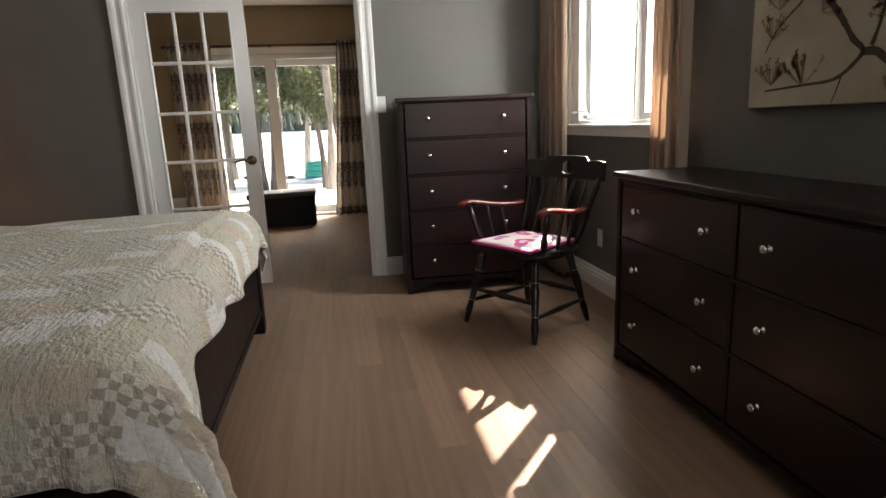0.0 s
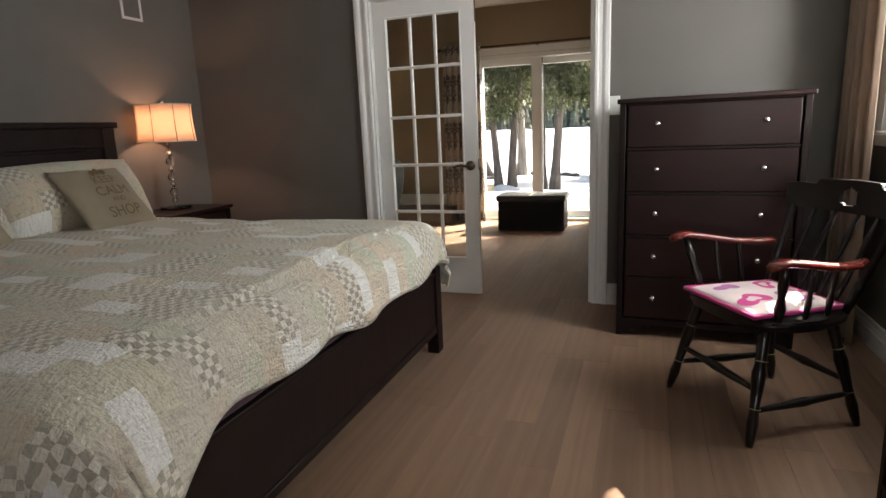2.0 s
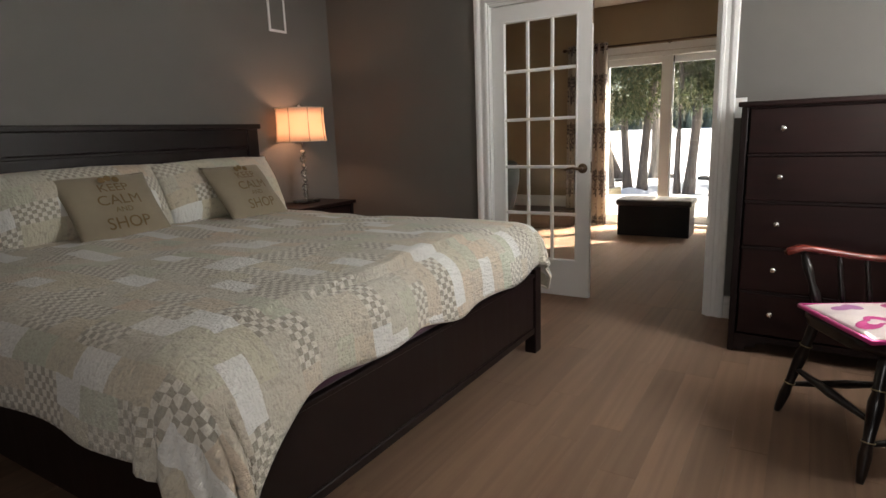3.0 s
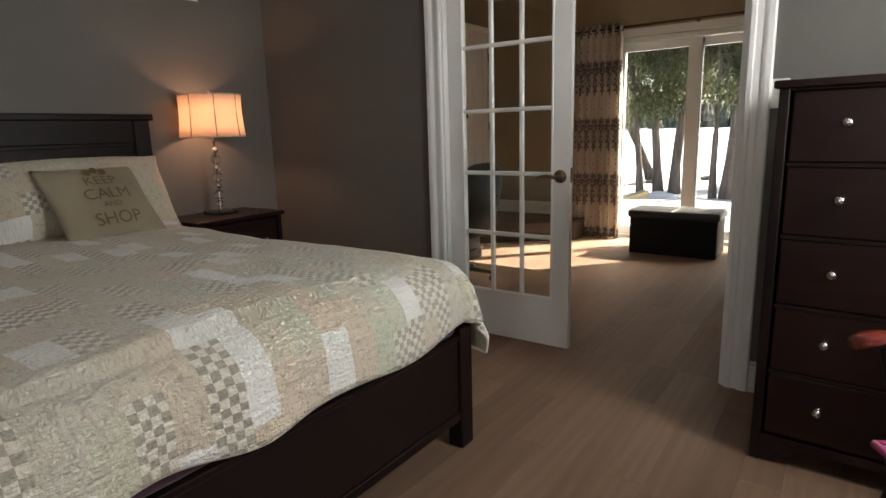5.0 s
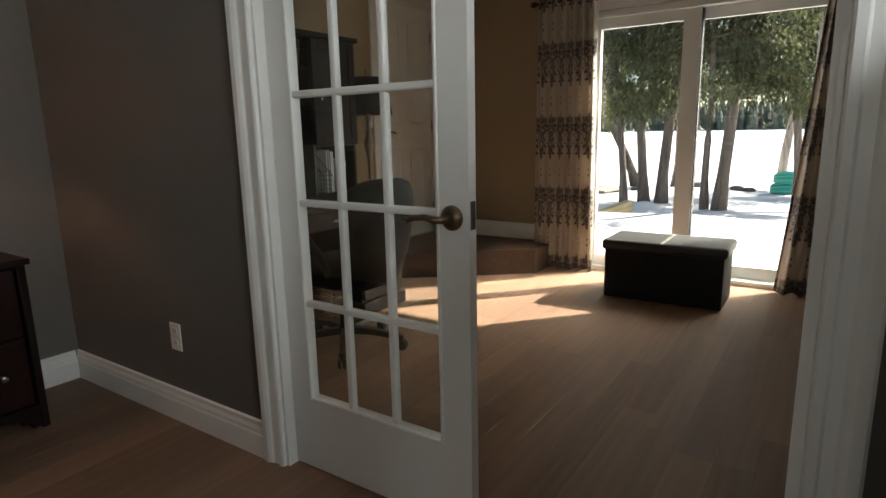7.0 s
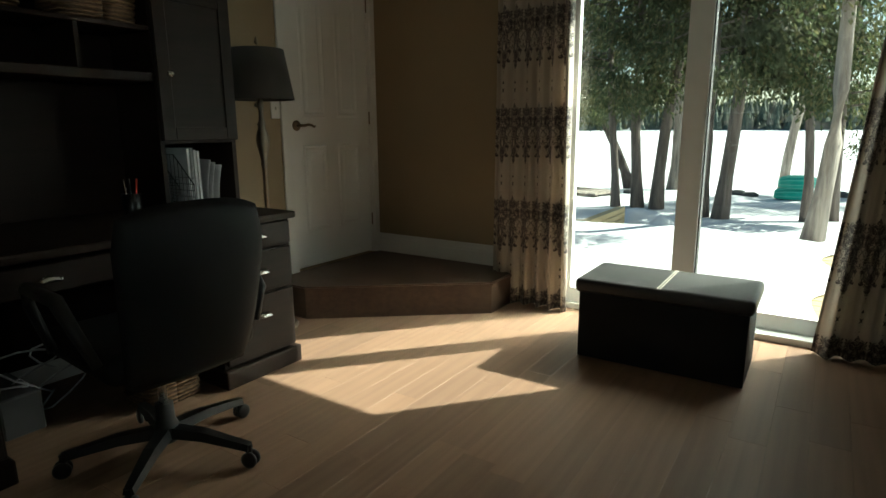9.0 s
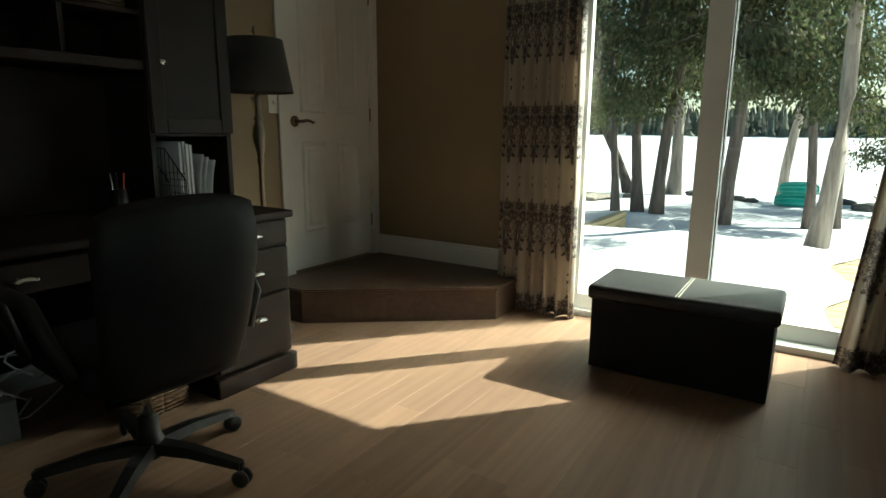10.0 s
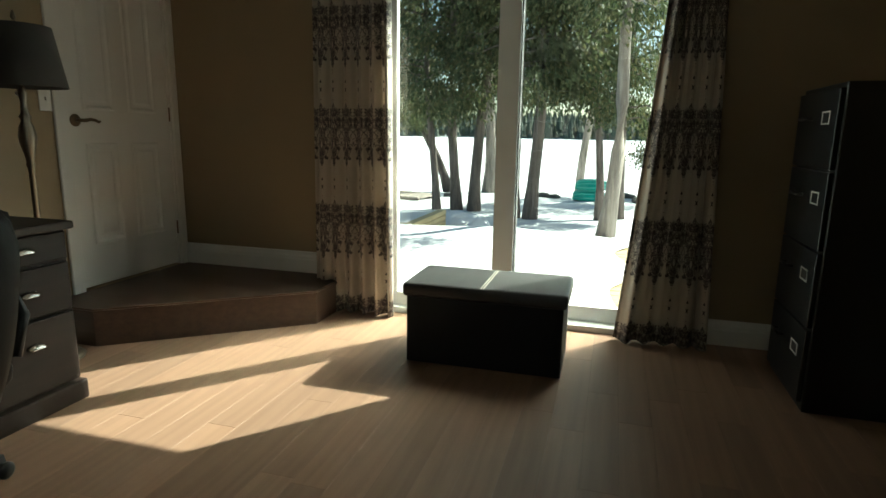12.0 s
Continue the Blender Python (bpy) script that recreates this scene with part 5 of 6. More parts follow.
for k, (y, h_, w_, ang) in enumerate(((7.49, 0.285, 0.2, 1), (7.507, 0.29, 0.2, 3), (7.525, 0.28, 0.21, -2), (7.543, 0.275, 0.2, 2))):
    bk = thing("binder", "slim white binder standing in the hutch cubby", "binder", (OW + 0.2, y, Z0), ang, group="white binders")
    part("cover", box(-0.1, -0.006, 0, -0.1 + w_, -0.004, h_), PAPER, bk)
    part("cover", box(-0.1, 0.004, 0, -0.1 + w_, 0.006, h_), PAPER, bk)
    part("spine", box(-0.1 + w_, -0.006, 0, -0.1 + w_ + 0.002, 0.006, h_, 0.0005), PAPER, bk)
for k in range(3):
    pp = thing("paper_sheaf", "loose white papers leaning in the cubby", "papers", (OW + 0.2, 7.565 + 0.03 * k, Z0), 4 * k - 6, group="loose papers")
    pb = grid_mesh(8, 6, lambda u, v, k=k: ((-0.1 + 0.21 * u, 0.02 + 0.03 * v * v + 0.012 * math.sin(3 * u + k), 0.23 * v * (1 - 0.2 * k * 0.3)), (u, v)))
    o = part("sheet", pb, PAPER, pp, "", True)
    o.modifiers.new("thick", "SOLIDIFY").thickness = 0.003
pen = thing("pen_cup", "black mesh pen cup with a few pens", "pen cup", (OW + 0.3, 7.2, Z0))
part("cup", lathe([(0.036, 0), (0.038, 0.003), (0.04, 0.1), (0.037, 0.1), (0.034, 0.006)], 18), BLACK_MET, pen, "", True)
RED_PL = paint("red plastic", (0.4, 0.03, 0.02), 0.4)
for dx, dy, m_ in ((0.01, 0.008, RED_PL), (-0.012, 0.004, BLACK_PL), (0.002, -0.014, CHROME), (0.016, -0.01, BLACK_PL)):
    part("pen", tube([(dx, dy, 0.01), (dx * 2.2, dy * 2.2, 0.165)], 0.004, 7), m_, pen, "", True)
CABLE = paint("grey cable", (0.4, 0.4, 0.42), 0.5)
for k in range(3):
    cb = thing("cable", "pale loose computer cable hanging under the desk", "cable", (OW + 0.35, 6.62 + 0.12 * k, 0), group="desk cables")
    part("cord", tube([(0.05 * math.sin(2.2 * t + k), 0.1 * math.cos(1.7 * t + k) - 0.05, 0.006 + 0.28 * abs(math.sin(0.5 * t + 0.4 * k)) * (1 if k else 0.6)) for t in [0.35 * j for j in range(19)]], 0.004, 6), CABLE, cb, "", True)
PCBOX = thing("computer_case", "grey computer case on the floor under the desk", "computer", (OW + 0.35, 6.62, 0.001))
part("case", box(-0.2, -0.07, 0, 0.1, 0.07, 0.16, 0.006), paint("grey steel", (0.07, 0.07, 0.075), 0.45), PCBOX)

# ---- desk chair ----
oc = thing("office_chair", "black leatherette swivel office chair drawn up to the desk", "office chair", (-1.165, 6.835, 0), -94)
# local: the sitter faces +x turned; back at +y side of the seat
bs = part("base", lathe([(0.035, 0.06), (0.045, 0.075), (0.045, 0.11), (0.032, 0.14), (0.03, 0.2)], 18), BLACK_PL, oc, "five-star plastic base", True)
for k in range(5):
    a = radians(21 + 72 * k + 94)
    d = Vector((math.cos(a), math.sin(a), 0))
    n_ = Vector((-d.y, d.x, 0))
    bm = bmesh.new()
    rows = []
    for t, w, zz, th in ((0.03, 0.03, 0.1, 0.035), (0.15, 0.026, 0.098, 0.03), (0.32, 0.018, 0.072, 0.022)):
        rows.append([bm.verts.new(d * t + n_ * s * w + Vector((0, 0, zz + q * th / 2))) for s, q in ((-1, -1), (1, -1), (0.7, 1), (-0.7, 1))])
    for r0, r1 in zip(rows, rows[1:]):
        for j in range(4):
            bm.faces.new((r0[j], r0[(j + 1) % 4], r1[(j + 1) % 4], r1[j]))
    bm.faces.new(rows[0])
    bm.faces.new(list(reversed(rows[-1])))
    part("spoke", bm, BLACK_PL, bs)
    cs = part("caster", tube([d * 0.315 + Vector((0, 0, 0.035)), d * 0.315 + Vector((0, 0, 0.08))], 0.012, 8), BLACK_PL, oc)
    for s in (-1, 1):
        c0 = d * 0.32 + n_ * s * 0.012 + Vector((0, 0, 0.028))
        part("wheel", lathe([(0.02, -0.009), (0.028, -0.005), (0.028, 0.005), (0.02, 0.009)], 16, None, along(c0, c0 + n_)), BLACK_PL, cs, "", True)
part("gas_column", tube([(0, 0, 0.2), (0, 0, 0.36)], 0.014, 14), CHROME, oc, "bright steel column", True)
part("mechanism", box(-0.09, -0.1, 0.34, 0.09, 0.12, 0.39, 0.01), BLACK_PL, oc)
bm = box(-0.25, -0.27, 0.39, 0.25, 0.22, 0.49, 0.045, 4)
part("seat", bm, LEATHER, oc, "padded seat", True)
def back_f(s):
    def f(a, b):
        x = (a - 0.5) * 0.47
        wid = (1 - 0.16 * (1 - b) ** 2) * (1 - 0.08 * max(0, b - 0.85) / 0.15)
        z = 0.36 + 0.57 * b - 0.035 * abs(2 * a - 1) ** 3 * (b > 0.6)
        e = (max(0, 1 - abs(2 * a - 1) ** 5) * max(0, 1 - abs(2 * b - 1) ** 5)) ** 0.5
        y = 0.25 + 0.1 * (b - 0.3) - 0.22 * (x ** 2) * 1.6 + 0.03 * math.sin(3 * b) + s * 0.05 * e
        return (x * wid, y, z), (a, b)
    return f
bm = bmesh.new()
for s in (-1, 1):
    grid_mesh(20, 20, back_f(s), bm)
bmesh.ops.remove_doubles(bm, verts=bm.verts, dist=0.0008)
part("backrest", bm, LEATHER, oc, "tall curved backrest", True)
for s in (-1, 1):
    part("armrest", tube([(s * 0.26, 0.19, 0.47), (s * 0.3, 0.18, 0.58), (s * 0.31, 0.1, 0.66), (s * 0.31, -0.12, 0.66), (s * 0.3, -0.16, 0.6), (s * 0.26, -0.14, 0.44)], [0.016, 0.018, 0.022, 0.022, 0.018, 0.016], 10), BLACK_PL, oc, "", True)

# ---- floor lamp ----
fl = thing("floor_lamp", "antique pewter floor lamp with a dark drum shade, unlit", "lamp", (-1.93, 7.97, 0))
part("base", lathe([(0.13, 0), (0.135, 0.012), (0.12, 0.025), (0.06, 0.04), (0.03, 0.06), (0.02, 0.08)], 28), PEWTER, fl, "", True)
part("stem", lathe([(0.013, 0.08), (0.013, 0.92), (0.02, 0.94), (0.015, 0.955), (0.022, 0.99), (0.034, 1.04), (0.037, 1.07), (0.03, 1.11), (0.018, 1.14), (0.026, 1.155), (0.016, 1.17), (0.012, 1.22), (0.018, 1.26), (0.01, 1.29)], 20), PEWTER, fl, "turned pewter stem", True)
bm = bmesh.new()
rings = [[bm.verts.new((r * math.cos(2 * math.pi * k / 40), r * math.sin(2 * math.pi * k / 40), z)) for k in range(40)] for r, z in ((0.182, 1.285), (0.138, 1.545))]
for k in range(40):
    bm.faces.new((rings[0][k], rings[0][(k + 1) % 40], rings[1][(k + 1) % 40], rings[1][k]))
sh_ = part("shade", bm, SHADE_D, fl, "dark tapered fabric shade", True)
sh_.modifiers.new("thick", "SOLIDIFY").thickness = 0.003
part("harp", tube([(0.0, 0, 1.29), (0.05, 0, 1.36), (0.05, 0, 1.5), (0, 0, 1.575)], 0.003, 6), PEWTER, fl)
part("finial", lathe([(0.004, 1.57), (0.012, 1.58), (0.008, 1.595), (0.003, 1.61)], 12), PEWTER, fl, "", True)
part("bulb", lathe([(0.014, 1.3), (0.014, 1.33), (0.03, 1.38), (0.028, 1.41), (0.006, 1.435)], 14), PLASTIC_W, fl, "", True)

# ---- office panel door ----
od = thing("door_2", "white moulded panel door, closed, above the corner step", "door", (OW, 0, 0.206))
od["kind"] = "structure"
OH = DT - 0.206
part("door_leaf", box(-0.05, DY0, 0.003, -0.016, DY1, OH, 0.002), TRIM, od)
pw0, pw1 = DY0 + 0.11, DY1 - 0.11
mid_ = (pw0 + pw1) / 2
for y0, y1 in ((pw0, mid_ - 0.05), (mid_ + 0.05, pw1)):
    for z0, z1 in ((0.24, 0.82), (1.0, 1.86)):
        pm = bmesh.new()
        loops = []
        for ins, out in ((0, 0.0), (0.008, 0.006), (0.018, 0.006), (0.03, -0.0), (0.045, -0.0), (0.06, 0.005)):
            pts = []
            a0, a1, b0, b1 = y0 + ins, y1 - ins, z0 + ins, z1 - ins
            pts = [(a0, b0), (a1, b0)]
            arch = 0.05 if z1 > 1.5 else 0.0
            for k in range(9):
                t = k / 8
                pts.append((a1 + (a0 - a1) * t, b1 + arch * math.sin(math.pi * t)))
            loops.append([pm.verts.new((-0.0155 + out, p[0], p[1])) for p in pts])
        for r0, r1 in zip(loops, loops[1:]):
            m_ = len(r0)
            for k in range(m_):
                pm.faces.new((r0[k], r0[(k + 1) % m_], r1[(k + 1) % m_], r1[k]))
        pm.faces.new(loops[-1])
        part("panel", pm, TRIM, od)
lever(od, (-0.016, DY0 + 0.06, 0.945), (1, 0, 0), (0, 1, 0), BRONZE)
for z in (0.25, 1.0, 1.78):
    part("hinge", lathe([(0.006, z - 0.045), (0.007, z - 0.043), (0.007, z + 0.043), (0.006, z + 0.045)], 10, None, Matrix.Translation((-0.008, DY1 + 0.006, 0))), BRONZE, od, "", True)
setting("door_2_jamb", boxes((OW - 0.14, DY0 - 0.02, 0.182, OW, DY0 - 0.003, DT), (OW - 0.14, DY1 + 0.003, 0.182, OW, DY1 + 0.02, DT), (OW - 0.14, DY0 - 0.02, DT, OW, DY1 + 0.02, DT + 0.018)), TRIM, "white jamb of the panel door", "door jamb")
setting("door_2_casing", boxes((OW, DY0 - 0.085, 0.182, OW + 0.018, DY0 - 0.008, DT + 0.085), (OW, DY1 + 0.008, 0.182, OW + 0.018, ON - 0.002, DT + 0.085), (OW, DY0 - 0.008, DT + 0.008, OW + 0.018, DY1 + 0.008, DT + 0.085), bev=0.004), TRIM, "white casing of the panel door", "trim")
co_ = thing("coat_hook", "small white hook catch beside the door", "hook", (OW, 8.16, 1.27))
part("plate", lathe([(0.012, 0), (0.012, 0.006), (0.004, 0.02)], 12, None, along((0, 0, 0), (1, 0, 0))), PLASTIC_W, co_, "", True)

# ---- filing cabinet ----
fc = thing("filing_cabinet", "black steel four-drawer filing cabinet with label holders", "filing cabinet", (1.435, 8.48, 0))
part("body", box(0.012, 0, 0.0, 0.49, 0.52, 1.325, 0.006, 2), BLACK_MET, fc)
for k in range(4):
    z0 = 0.04 + k * 0.318
    dw = part("drawer", box(-0.008, 0.012, z0, 0.012, 0.508, z0 + 0.308, 0.004, 2), BLACK_MET, fc)
    lh = bmesh.new()
    yc, zc = 0.13, z0 + 0.2
    for b_ in ((yc - 0.045, zc - 0.026, yc + 0.045, zc - 0.02), (yc - 0.045, zc + 0.02, yc + 0.045, zc + 0.026), (yc - 0.045, zc - 0.02, yc - 0.039, zc + 0.02), (yc + 0.039, zc - 0.02, yc + 0.045, zc + 0.02)):
        box(-0.011, b_[0], b_[1], -0.008, b_[2], b_[3], 0, 1, lh)
    part("label_holder", lh, PLASTIC_W, dw, "bright label frame")
    part("handle", tube([(-0.008, 0.29, z0 + 0.2), (-0.03, 0.295, z0 + 0.2), (-0.03, 0.395, z0 + 0.2), (-0.008, 0.4, z0 + 0.2)], 0.007, 8), BLACK_MET, dw, "", True)

# ---- outside ----
def ground_z(x, y):
    t = min(1, max(0, (y - 20.5) / 9))
    t = t * t * (3 - 2 * t)
    z = -0.42 - 1.3 * t
    if 9 < y < 40:
        z += 0.09 * noise.noise(Vector((x * 0.35, y * 0.35, 0))) * (1 if y < 24 else max(0, (40 - y) / 16)) + 0.03 * noise.noise(Vector((x * 1.3, y * 1.3, 3))) * (y < 26)
    if y > 330:
        z += (min(y, 460) - 330) * 0.05
    return z


ys = [-60, -20, 0, 5, 9] + [9.5 + 0.45 * k for k in range(46)] + [31, 34, 38, 44, 55, 80, 120, 200, 330, 360, 400, 460, 900, 2500]
xs = [-2500, -900, -400, -200, -100, -50, -25, -16] + [-12 + 0.5 * k for k in range(49)] + [16, 25, 50, 100, 200, 400, 900, 2500]
setting("ground", grid_mesh(len(xs) - 1, len(ys) - 1, lambda u, v: ((xs[round(u * (len(xs) - 1))], ys[round(v * (len(ys) - 1))], ground_z(xs[round(u * (len(xs) - 1))], ys[round(v * (len(ys) - 1))])), (u, v))), SNOW, "snow-covered yard running out to a frozen lake", "ground", True)

deck = thing("deck", "weathered yellow-brown timber deck partly under snow", "deck", (0, 9.42, -0.12))
dk_me = {}
for k in range(25):
    bm = None
    if "b" not in dk_me:
        bm = box(-3.2, 0, -0.035, 3.4, 0.135, 0, 0.004)
        dk_me["b"] = bpy.data.meshes.new("board")
        bm.to_mesh(dk_me["b"])
        bm.free()
        dk_me["b"].materials.append(DECK)
    o = new("board", dk_me["b"])
    o.parent = deck
    o.location = (0, 0.142 * k, random.Random(k).uniform(-0.003, 0.002))
part("skirt", boxes((-3.2, 3.5, -0.3, 3.4, 3.53, -0.036), (3.37, 0, -0.3, 3.4, 3.5, -0.036), (-3.2, 0, -0.3, -3.17, 3.5, -0.036)), DECK, deck)


def snow_f(u, v):
    x, y = -3.3 + 4.6 * u, 9.45 + 3.6 * v
    edge = 0.75 + 0.28 * noise.noise(Vector((y * 1.1, 2, 0))) + 0.04 * noise.noise(Vector((y * 2.5, 5, 0))) + 0.12 * max(0, y - 11.5)
    lim = -3.3 + (edge + 3.3) * u
    k = min(1, (1 - u) / 0.16) * min(1, v / 0.05 + 0.05)
    h = 0.015 + 0.06 * k + 0.05 * noise.noise(Vector((lim * 0.9, y * 0.9, 7))) * k
    return (lim, y, -0.12 + h * (1 if 0.001 < v else 0.4) - (0.12 if v > 0.999 else 0)), (u, v)


tagged(part("snow_layer", grid_mesh(70, 110, snow_f), SNOW, None, "", True), "lumpy melting snow lying over the deck boards", "snow", "", "stuff")
pl = thing("planter_wall", "low timber retaining edge half under snow", "timber edging", (-1.93, 13.9, -0.42))
for k in range(4):
    part("timber", box(-1.6, -0.75, 0.085 * k, 0.02, -0.62, 0.085 * k + 0.08, 0.006), DECK, pl)
    part("timber", box(-0.1, -0.62, 0.085 * k, 0.02, 0.95, 0.085 * k + 0.08, 0.006), DECK, pl)
tagged(part("snow_mound", grid_mesh(20, 20, lambda u, v: ((-1.75 + 0.9 * (u - 0.5), 15.3 + 0.8 * (v - 0.5), -0.5 + 0.3 * (max(0, 1 - (2 * u - 1) ** 2) * max(0, 1 - (2 * v - 1) ** 2)) ** 0.4 * (1 + 0.5 * noise.noise(Vector((u * 4, v * 4, 1))))), (u, v))), SNOW, None, "", True), "rounded snow heap beside the deck", "snow", "", "stuff")


def cedar(label, x, y, r, lean, h, bark, seed, crown_lo, dens=1.0, spread=1.5, group="cedar trees"):
    rnd = random.Random(seed)
    z0 = ground_z(x, y) - 0.06
    ob = thing("cedar_tree", label, "tree", (x, y, z0), group=group)
    top = Vector((lean[0], lean[1], h))
    ax = [Vector((lean[0] * (k / 12) ** 1.1 + 0.05 * math.sin(k * 0.9 + seed), lean[1] * (k / 12) + 0.04 * math.cos(k * 1.1 + seed), h * k / 12)) for k in range(13)]
    rad = [0.86 * r * (1.35 if k == 0 else 1.0) * (1 - 0.075 * k) + 0.004 for k in range(13)]
    trunk = part("trunk", tube(ax, rad, 12), bark, ob, "", True)
    lb, lf = bmesh.new(), []
    nl = int(36 * dens)
    verts, faces = [], []
    for k in range(nl):
        t = crown_lo / h + (1 - crown_lo / h) * (k + rnd.random()) / nl
        if t > 0.98:
            continue
        i = t * 12
        p = ax[int(i)].lerp(ax[min(12, int(i) + 1)], i - int(i))
        a = rnd.uniform(0, 2 * math.pi)
        ln = spread * rnd.uniform(0.5, 1.1) * (1 - 0.65 * max(0, t - 0.3))
        d = Vector((math.cos(a), math.sin(a), 0))
        pts = [p, p + d * ln * 0.4 + Vector((0, 0, 0.05)), p + d * ln * 0.75 - Vector((0, 0, 0.1 * ln)), p + d * ln - Vector((0, 0, 0.05 * ln))]
        tube(pts, [0.022, 0.016, 0.01, 0.004], 5, lb)
        n_f = int(360 * ln * (1.0 if t < 0.6 else 0.85))
        for _ in range(n_f):
            s = rnd.uniform(0.15, 1.05) ** 0.8
            q = pts[0].lerp(pts[3], s) + Vector((rnd.gauss(0, 0.13), rnd.gauss(0, 0.13), rnd.gauss(-0.16, 0.15)))
            l2, w2 = rnd.uniform(0.05, 0.13), rnd.uniform(0.012, 0.028)
            dn = Vector((rnd.gauss(0, 0.4) + d.x * 0.4, rnd.gauss(0, 0.4) + d.y * 0.4, rnd.uniform(-1.5, -0.3))).normalized()
            sd2 = dn.cross(Vector((rnd.gauss(0, 1), rnd.gauss(0, 1), rnd.gauss(0, 1)))).normalized()
            b0 = len(verts)
            verts += [q, q + dn * l2 * 0.5 + sd2 * w2, q + dn * l2, q + dn * l2 * 0.5 - sd2 * w2]
            faces.append((b0, b0 + 1, b0 + 2, b0 + 3))
    part("limbs", lb, bark, ob)
    me = bpy.data.meshes.new("crown")
    me.from_pydata([tuple(v) for v in verts], [], faces)
    me.materials.append(LEAF)
    cw2 = new("crown", me)
    cw2.parent = ob
    tagged(cw2, "drooping sprays of dark cedar foliage", "", "", "stuff")
    return ob


C1, C2 = "slim dark-barked cedar standing in the snow", "pale-barked leaning cedar standing in the snow"
cedar(C1, -2.86, 17.3, 0.09, (-0.5, 0), 8.5, BARK, 1, 2.3, 1.3)
cedar(C1, -2.45, 17.4, 0.12, (-0.3, 0), 9.0, BARK, 2, 2.2, 1.5)
cedar(C1, -2.05, 17.4, 0.13, (0.75, 0.3), 9.0, BARK, 3, 2.2, 1.5)
cedar(C1, -1.0, 16.5, 0.08, (-0.3, 0.1), 8.0, BARK, 4, 2.5, 1.2)
cedar(C1, -0.73, 16.4, 0.13, (0.15, 0.1), 9.0, BARK, 5, 2.4, 1.6)
cedar(C2, 0.59, 14.9, 0.13, (0.3, 0.2), 8.0, BARK_P, 6, 3.2, 1.1, 1.3)
cedar(C1, 0.4, 17.0, 0.085, (-0.5, 0.2), 8.5, BARK, 7, 2.3, 1.3)
cedar(C1, 0.73, 17.5, 0.11, (0.2, 0.2), 8.5, BARK, 8, 1.9, 1.3)
cedar("weathered leaning cedar trunk on the shore", -0.42, 25.2, 0.17, (0.8, 0), 8.5, BARK_P, 9, 3.9, 0.9)
cedar("slim cedar on the lake shore", 2.3, 22.0, 0.1, (0.3, 0), 7.5, BARK, 10, 1.3, 1.1)
cedar("slim cedar on the lake shore", 3.4, 24.0, 0.1, (-0.2, 0), 7.5, BARK, 11, 0.9, 1.2)
cedar("cedar with a bowed trunk on the lake shore", -3.72, 21.6, 0.15, (-3.6, 0.3), 6.5, BARK, 12, 2.9, 1.0)
cedar("stout cedar on the lake shore", -2.86, 22.6, 0.2, (0.1, 0), 9, BARK_P, 13, 3.0, 1.2)
cedar("dense cedar beside the yard", -5.6, 19.0, 0.14, (0.2, 0), 9, BARK, 14, 1.2, 1.4)
cedar("dense cedar beside the yard", -8.0, 21.0, 0.14, (0, 0), 9, BARK, 15, 0.8, 1.4)
cedar("dense cedar beside the yard", -4.3, 18.2, 0.12, (-0.3, 0), 9, BARK, 16, 1.9, 1.3)
cedar("thin cedar seen through the bedroom window", 13.5, 12.0, 0.12, (0, 0), 6.5, BARK, 17, 2.2, 0.35, 1.2)
cedar("thin cedar seen through the bedroom window", 20.0, 34.0, 0.12, (0, 0), 6.0, BARK, 18, 1.2, 0.6, 1.3)

canoe = thing("canoe_stack", "teal plastic boats stacked upside down on the snow", "boats", (0.1, 20.3, ground_z(0.1, 20.3)), 8)
for k in range(2):
    def hull(u, v, k=k, grow=1.0):
        t = 2 * u - 1
        w = 0.3 * (1 - abs(t) ** 2.4) + 0.01
        a = math.pi * v
        return (t * 0.38 + 0.06 * k, grow * w * 0.8 * math.cos(a) + 0.08 * k, 0.24 * k + 0.02 + grow * 0.24 * math.sin(a) * (1 - 0.3 * abs(t) ** 3)), (u, v)
    h_ = part("hull", grid_mesh(28, 32, hull), TEAL, canoe, "teal ribbed hull", True)
    h_.modifiers.new("thick", "SOLIDIFY").thickness = 0.01
    for j in range(7):
        v0 = 0.08 + 0.84 * j / 6
        part("rib", tube([hull(0.04 + 0.92 * i / 14, v0, k, 1.03)[0] for i in range(15)], 0.013, 6), TEAL_P, h_, "", True)
rnd = random.Random(31)
for k, (x, y, s) in enumerate(((-1.0, 20.6, 0.13), (-0.75, 20.5, 0.11), (1.4, 20.2, 0.2), (1.8, 20.5, 0.17), (-3.3, 20.0, 0.12), (-2.1, 21.5, 0.16), (1.0, 20.9, 0.14), (2.4, 20.4, 0.2))):
    bm = bmesh.new()
    bmesh.ops.create_icosphere(bm, subdivisions=3, radius=1)
    for v in bm.verts:
        n_ = noise.noise(v.co * 1.3 + Vector((k * 5, 0, 0)))
        v.co = Vector((v.co.x * s * 1.4, v.co.y * s, v.co.z * s * 0.6)) * (1 + 0.3 * n_)
    o = part("boulder", bm, ROCK, None, "", True)
    o.location = (x, y, ground_z(x, y) + s * 0.25)
    tagged(o, "dark rounded boulder poking out of the snow", "rock", "shore boulders")
dock = thing("dock_section", "grey wooden dock section lying on the snow", "dock", (-4.6, 19.0, ground_z(-4.6, 19.0)), -14)
for k in range(9):
    part("board", box(-1.1 + 0.26 * k, -0.5, 0.1 - 0.004 * k, -0.87 + 0.26 * k, 0.5, 0.135 - 0.004 * k, 0.004), BARK_P, dock)
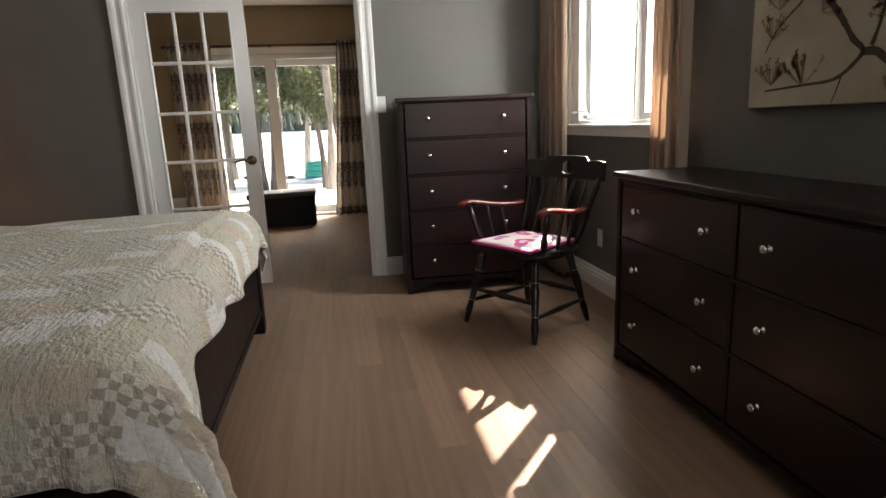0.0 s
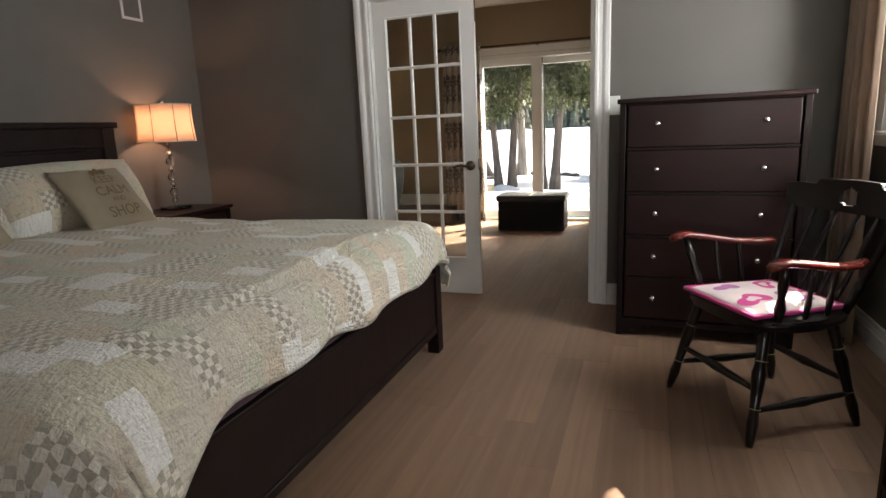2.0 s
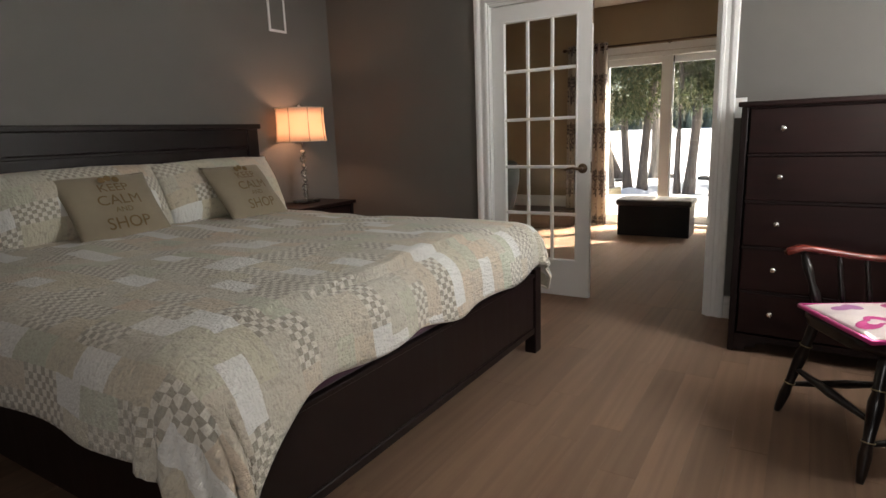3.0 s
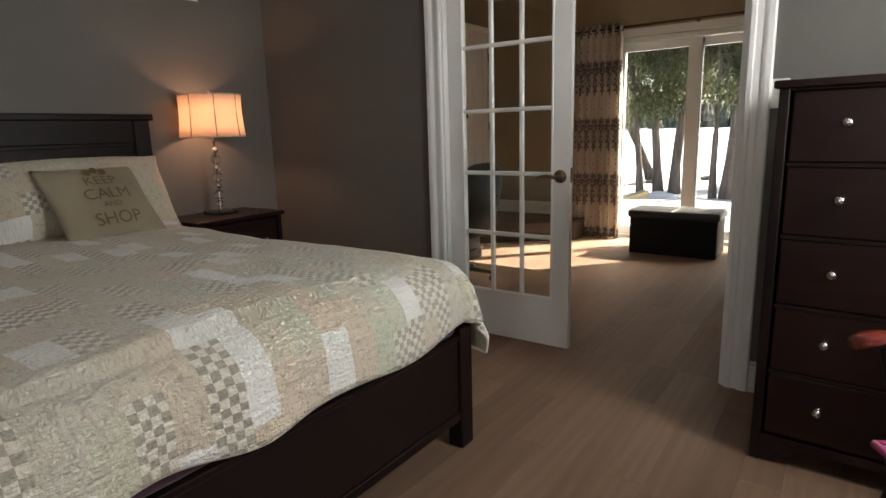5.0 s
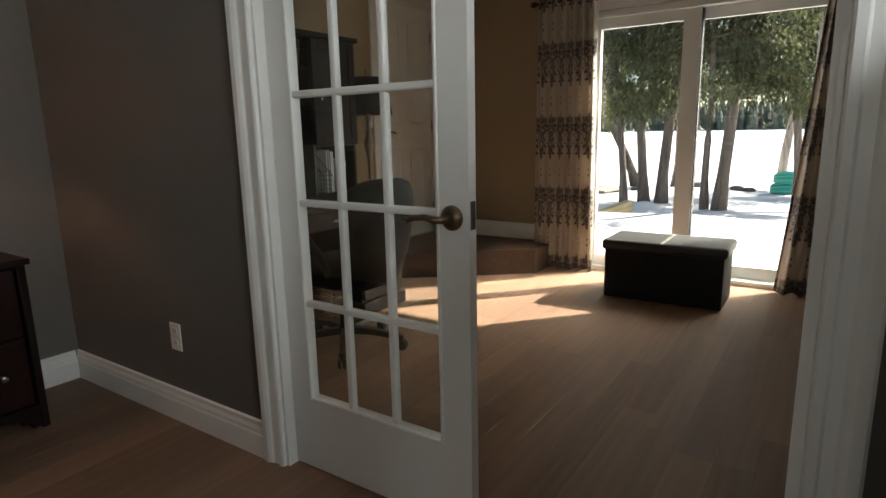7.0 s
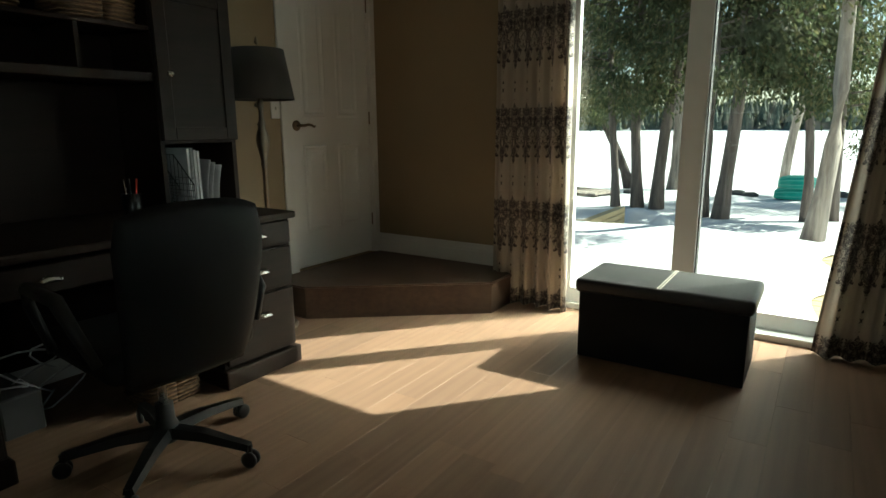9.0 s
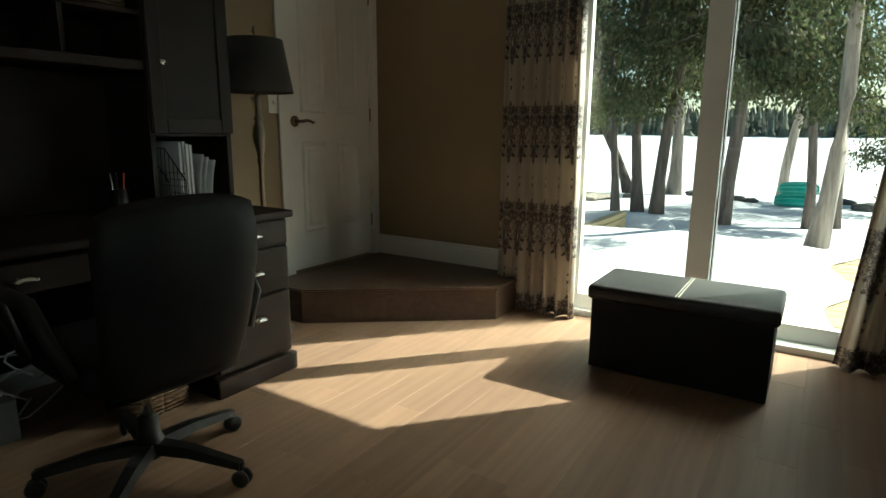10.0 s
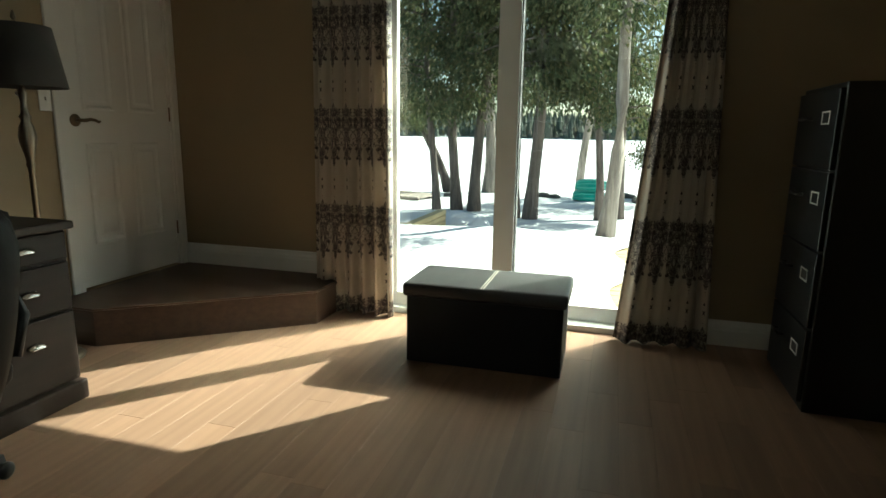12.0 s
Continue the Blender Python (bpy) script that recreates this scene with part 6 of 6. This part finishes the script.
for y in (-0.42, 0.36):
    part("beam", box(-1.1, y, 0.0, 1.2, y + 0.06, 0.064), BARK_P, dock)

# far wooded shore
WOODS = Nodes("far woods")
ge = WOODS.t.nodes.new("ShaderNodeNewGeometry")
WOODS.color(WOODS.ramp(ge.outputs["Random Per Island"], (0.0, (0.055, 0.075, 0.06)), (0.6, (0.1, 0.115, 0.085)), (1.0, (0.19, 0.165, 0.13))))
WOODS.rough(0.95)
rnd = random.Random(77)
verts, faces = [], []
for k in range(2600):
    x = rnd.uniform(-330, 110)
    y = rnd.uniform(350, 450)
    h = rnd.uniform(7, 15) * (1.25 if rnd.random() < 0.12 else 1)
    zb = ground_z(x, y)
    r = h * rnd.uniform(0.16, 0.3)
    for lv in range(3):
        b0 = len(verts)
        zl, rl, zt = zb + h * 0.28 * lv, r * (1 - 0.27 * lv), zb + h * (0.5 + 0.25 * lv)
        a0 = rnd.uniform(0, 1)
        for j in range(7):
            a = a0 + 2 * math.pi * j / 7
            rj = rl * rnd.uniform(0.75, 1.2)
            verts.append((x + rj * math.cos(a), y + rj * math.sin(a), zl + rnd.uniform(-0.3, 0.3)))
        verts.append((x, y, zt))
        for j in range(7):
            faces.append((b0 + j, b0 + (j + 1) % 7, b0 + 7))
me = bpy.data.meshes.new("far_woods")
me.from_pydata(verts, [], faces)
me.materials.append(WOODS.mat)
tagged(new("far_woods", me), "hazy wooded far shore of the frozen lake", "woods", "", "stuff")

# ---- floors: planks on a dark ground ----
def plank_floor(name, label, x0, y0, x1, y1, seed):
    fl = setting(name, box(x0, y0, -0.06, x1, y1, -0.004), SUBFLOOR, label, "floor")
    rnd = random.Random(seed)
    lens = (0.75, 1.0, 1.25, 1.5)
    w = 0.127
    base = {}

    def plank(wd, ln):
        key = (round(wd, 4), round(ln, 4))
        if key not in base:
            bm = box(0.0002, 0.0002, -0.004, wd - 0.0002, ln - 0.0002, 0.0, 0.0005)
            me = bpy.data.meshes.new("plank")
            bm.to_mesh(me)
            bm.free()
            me.materials.append(PLANK)
            base[key] = me
        ob = new("plank", base[key])
        ob.parent = fl
        return ob
    x = x0
    while x < x1 - 0.005:
        wd = min(w, x1 - x)
        y = y0
        first = True
        while y < y1 - 0.005:
            ln = rnd.choice(lens) * (rnd.choice((0.4, 0.7, 1)) if first else 1)
            first = False
            if y1 - y - ln < 0.3:
                ln = y1 - y
            plank(wd, ln).location = (x, y, rnd.uniform(-0.0002, 0.0))
            y += ln
        x += wd


plank_floor("floor_bedroom", "oiled brown oak plank floor", XW, YS, XE, 5.91, 1)
plank_floor("floor_office", "oiled brown oak plank floor of the office", OW, 5.91, OE, ON, 2)
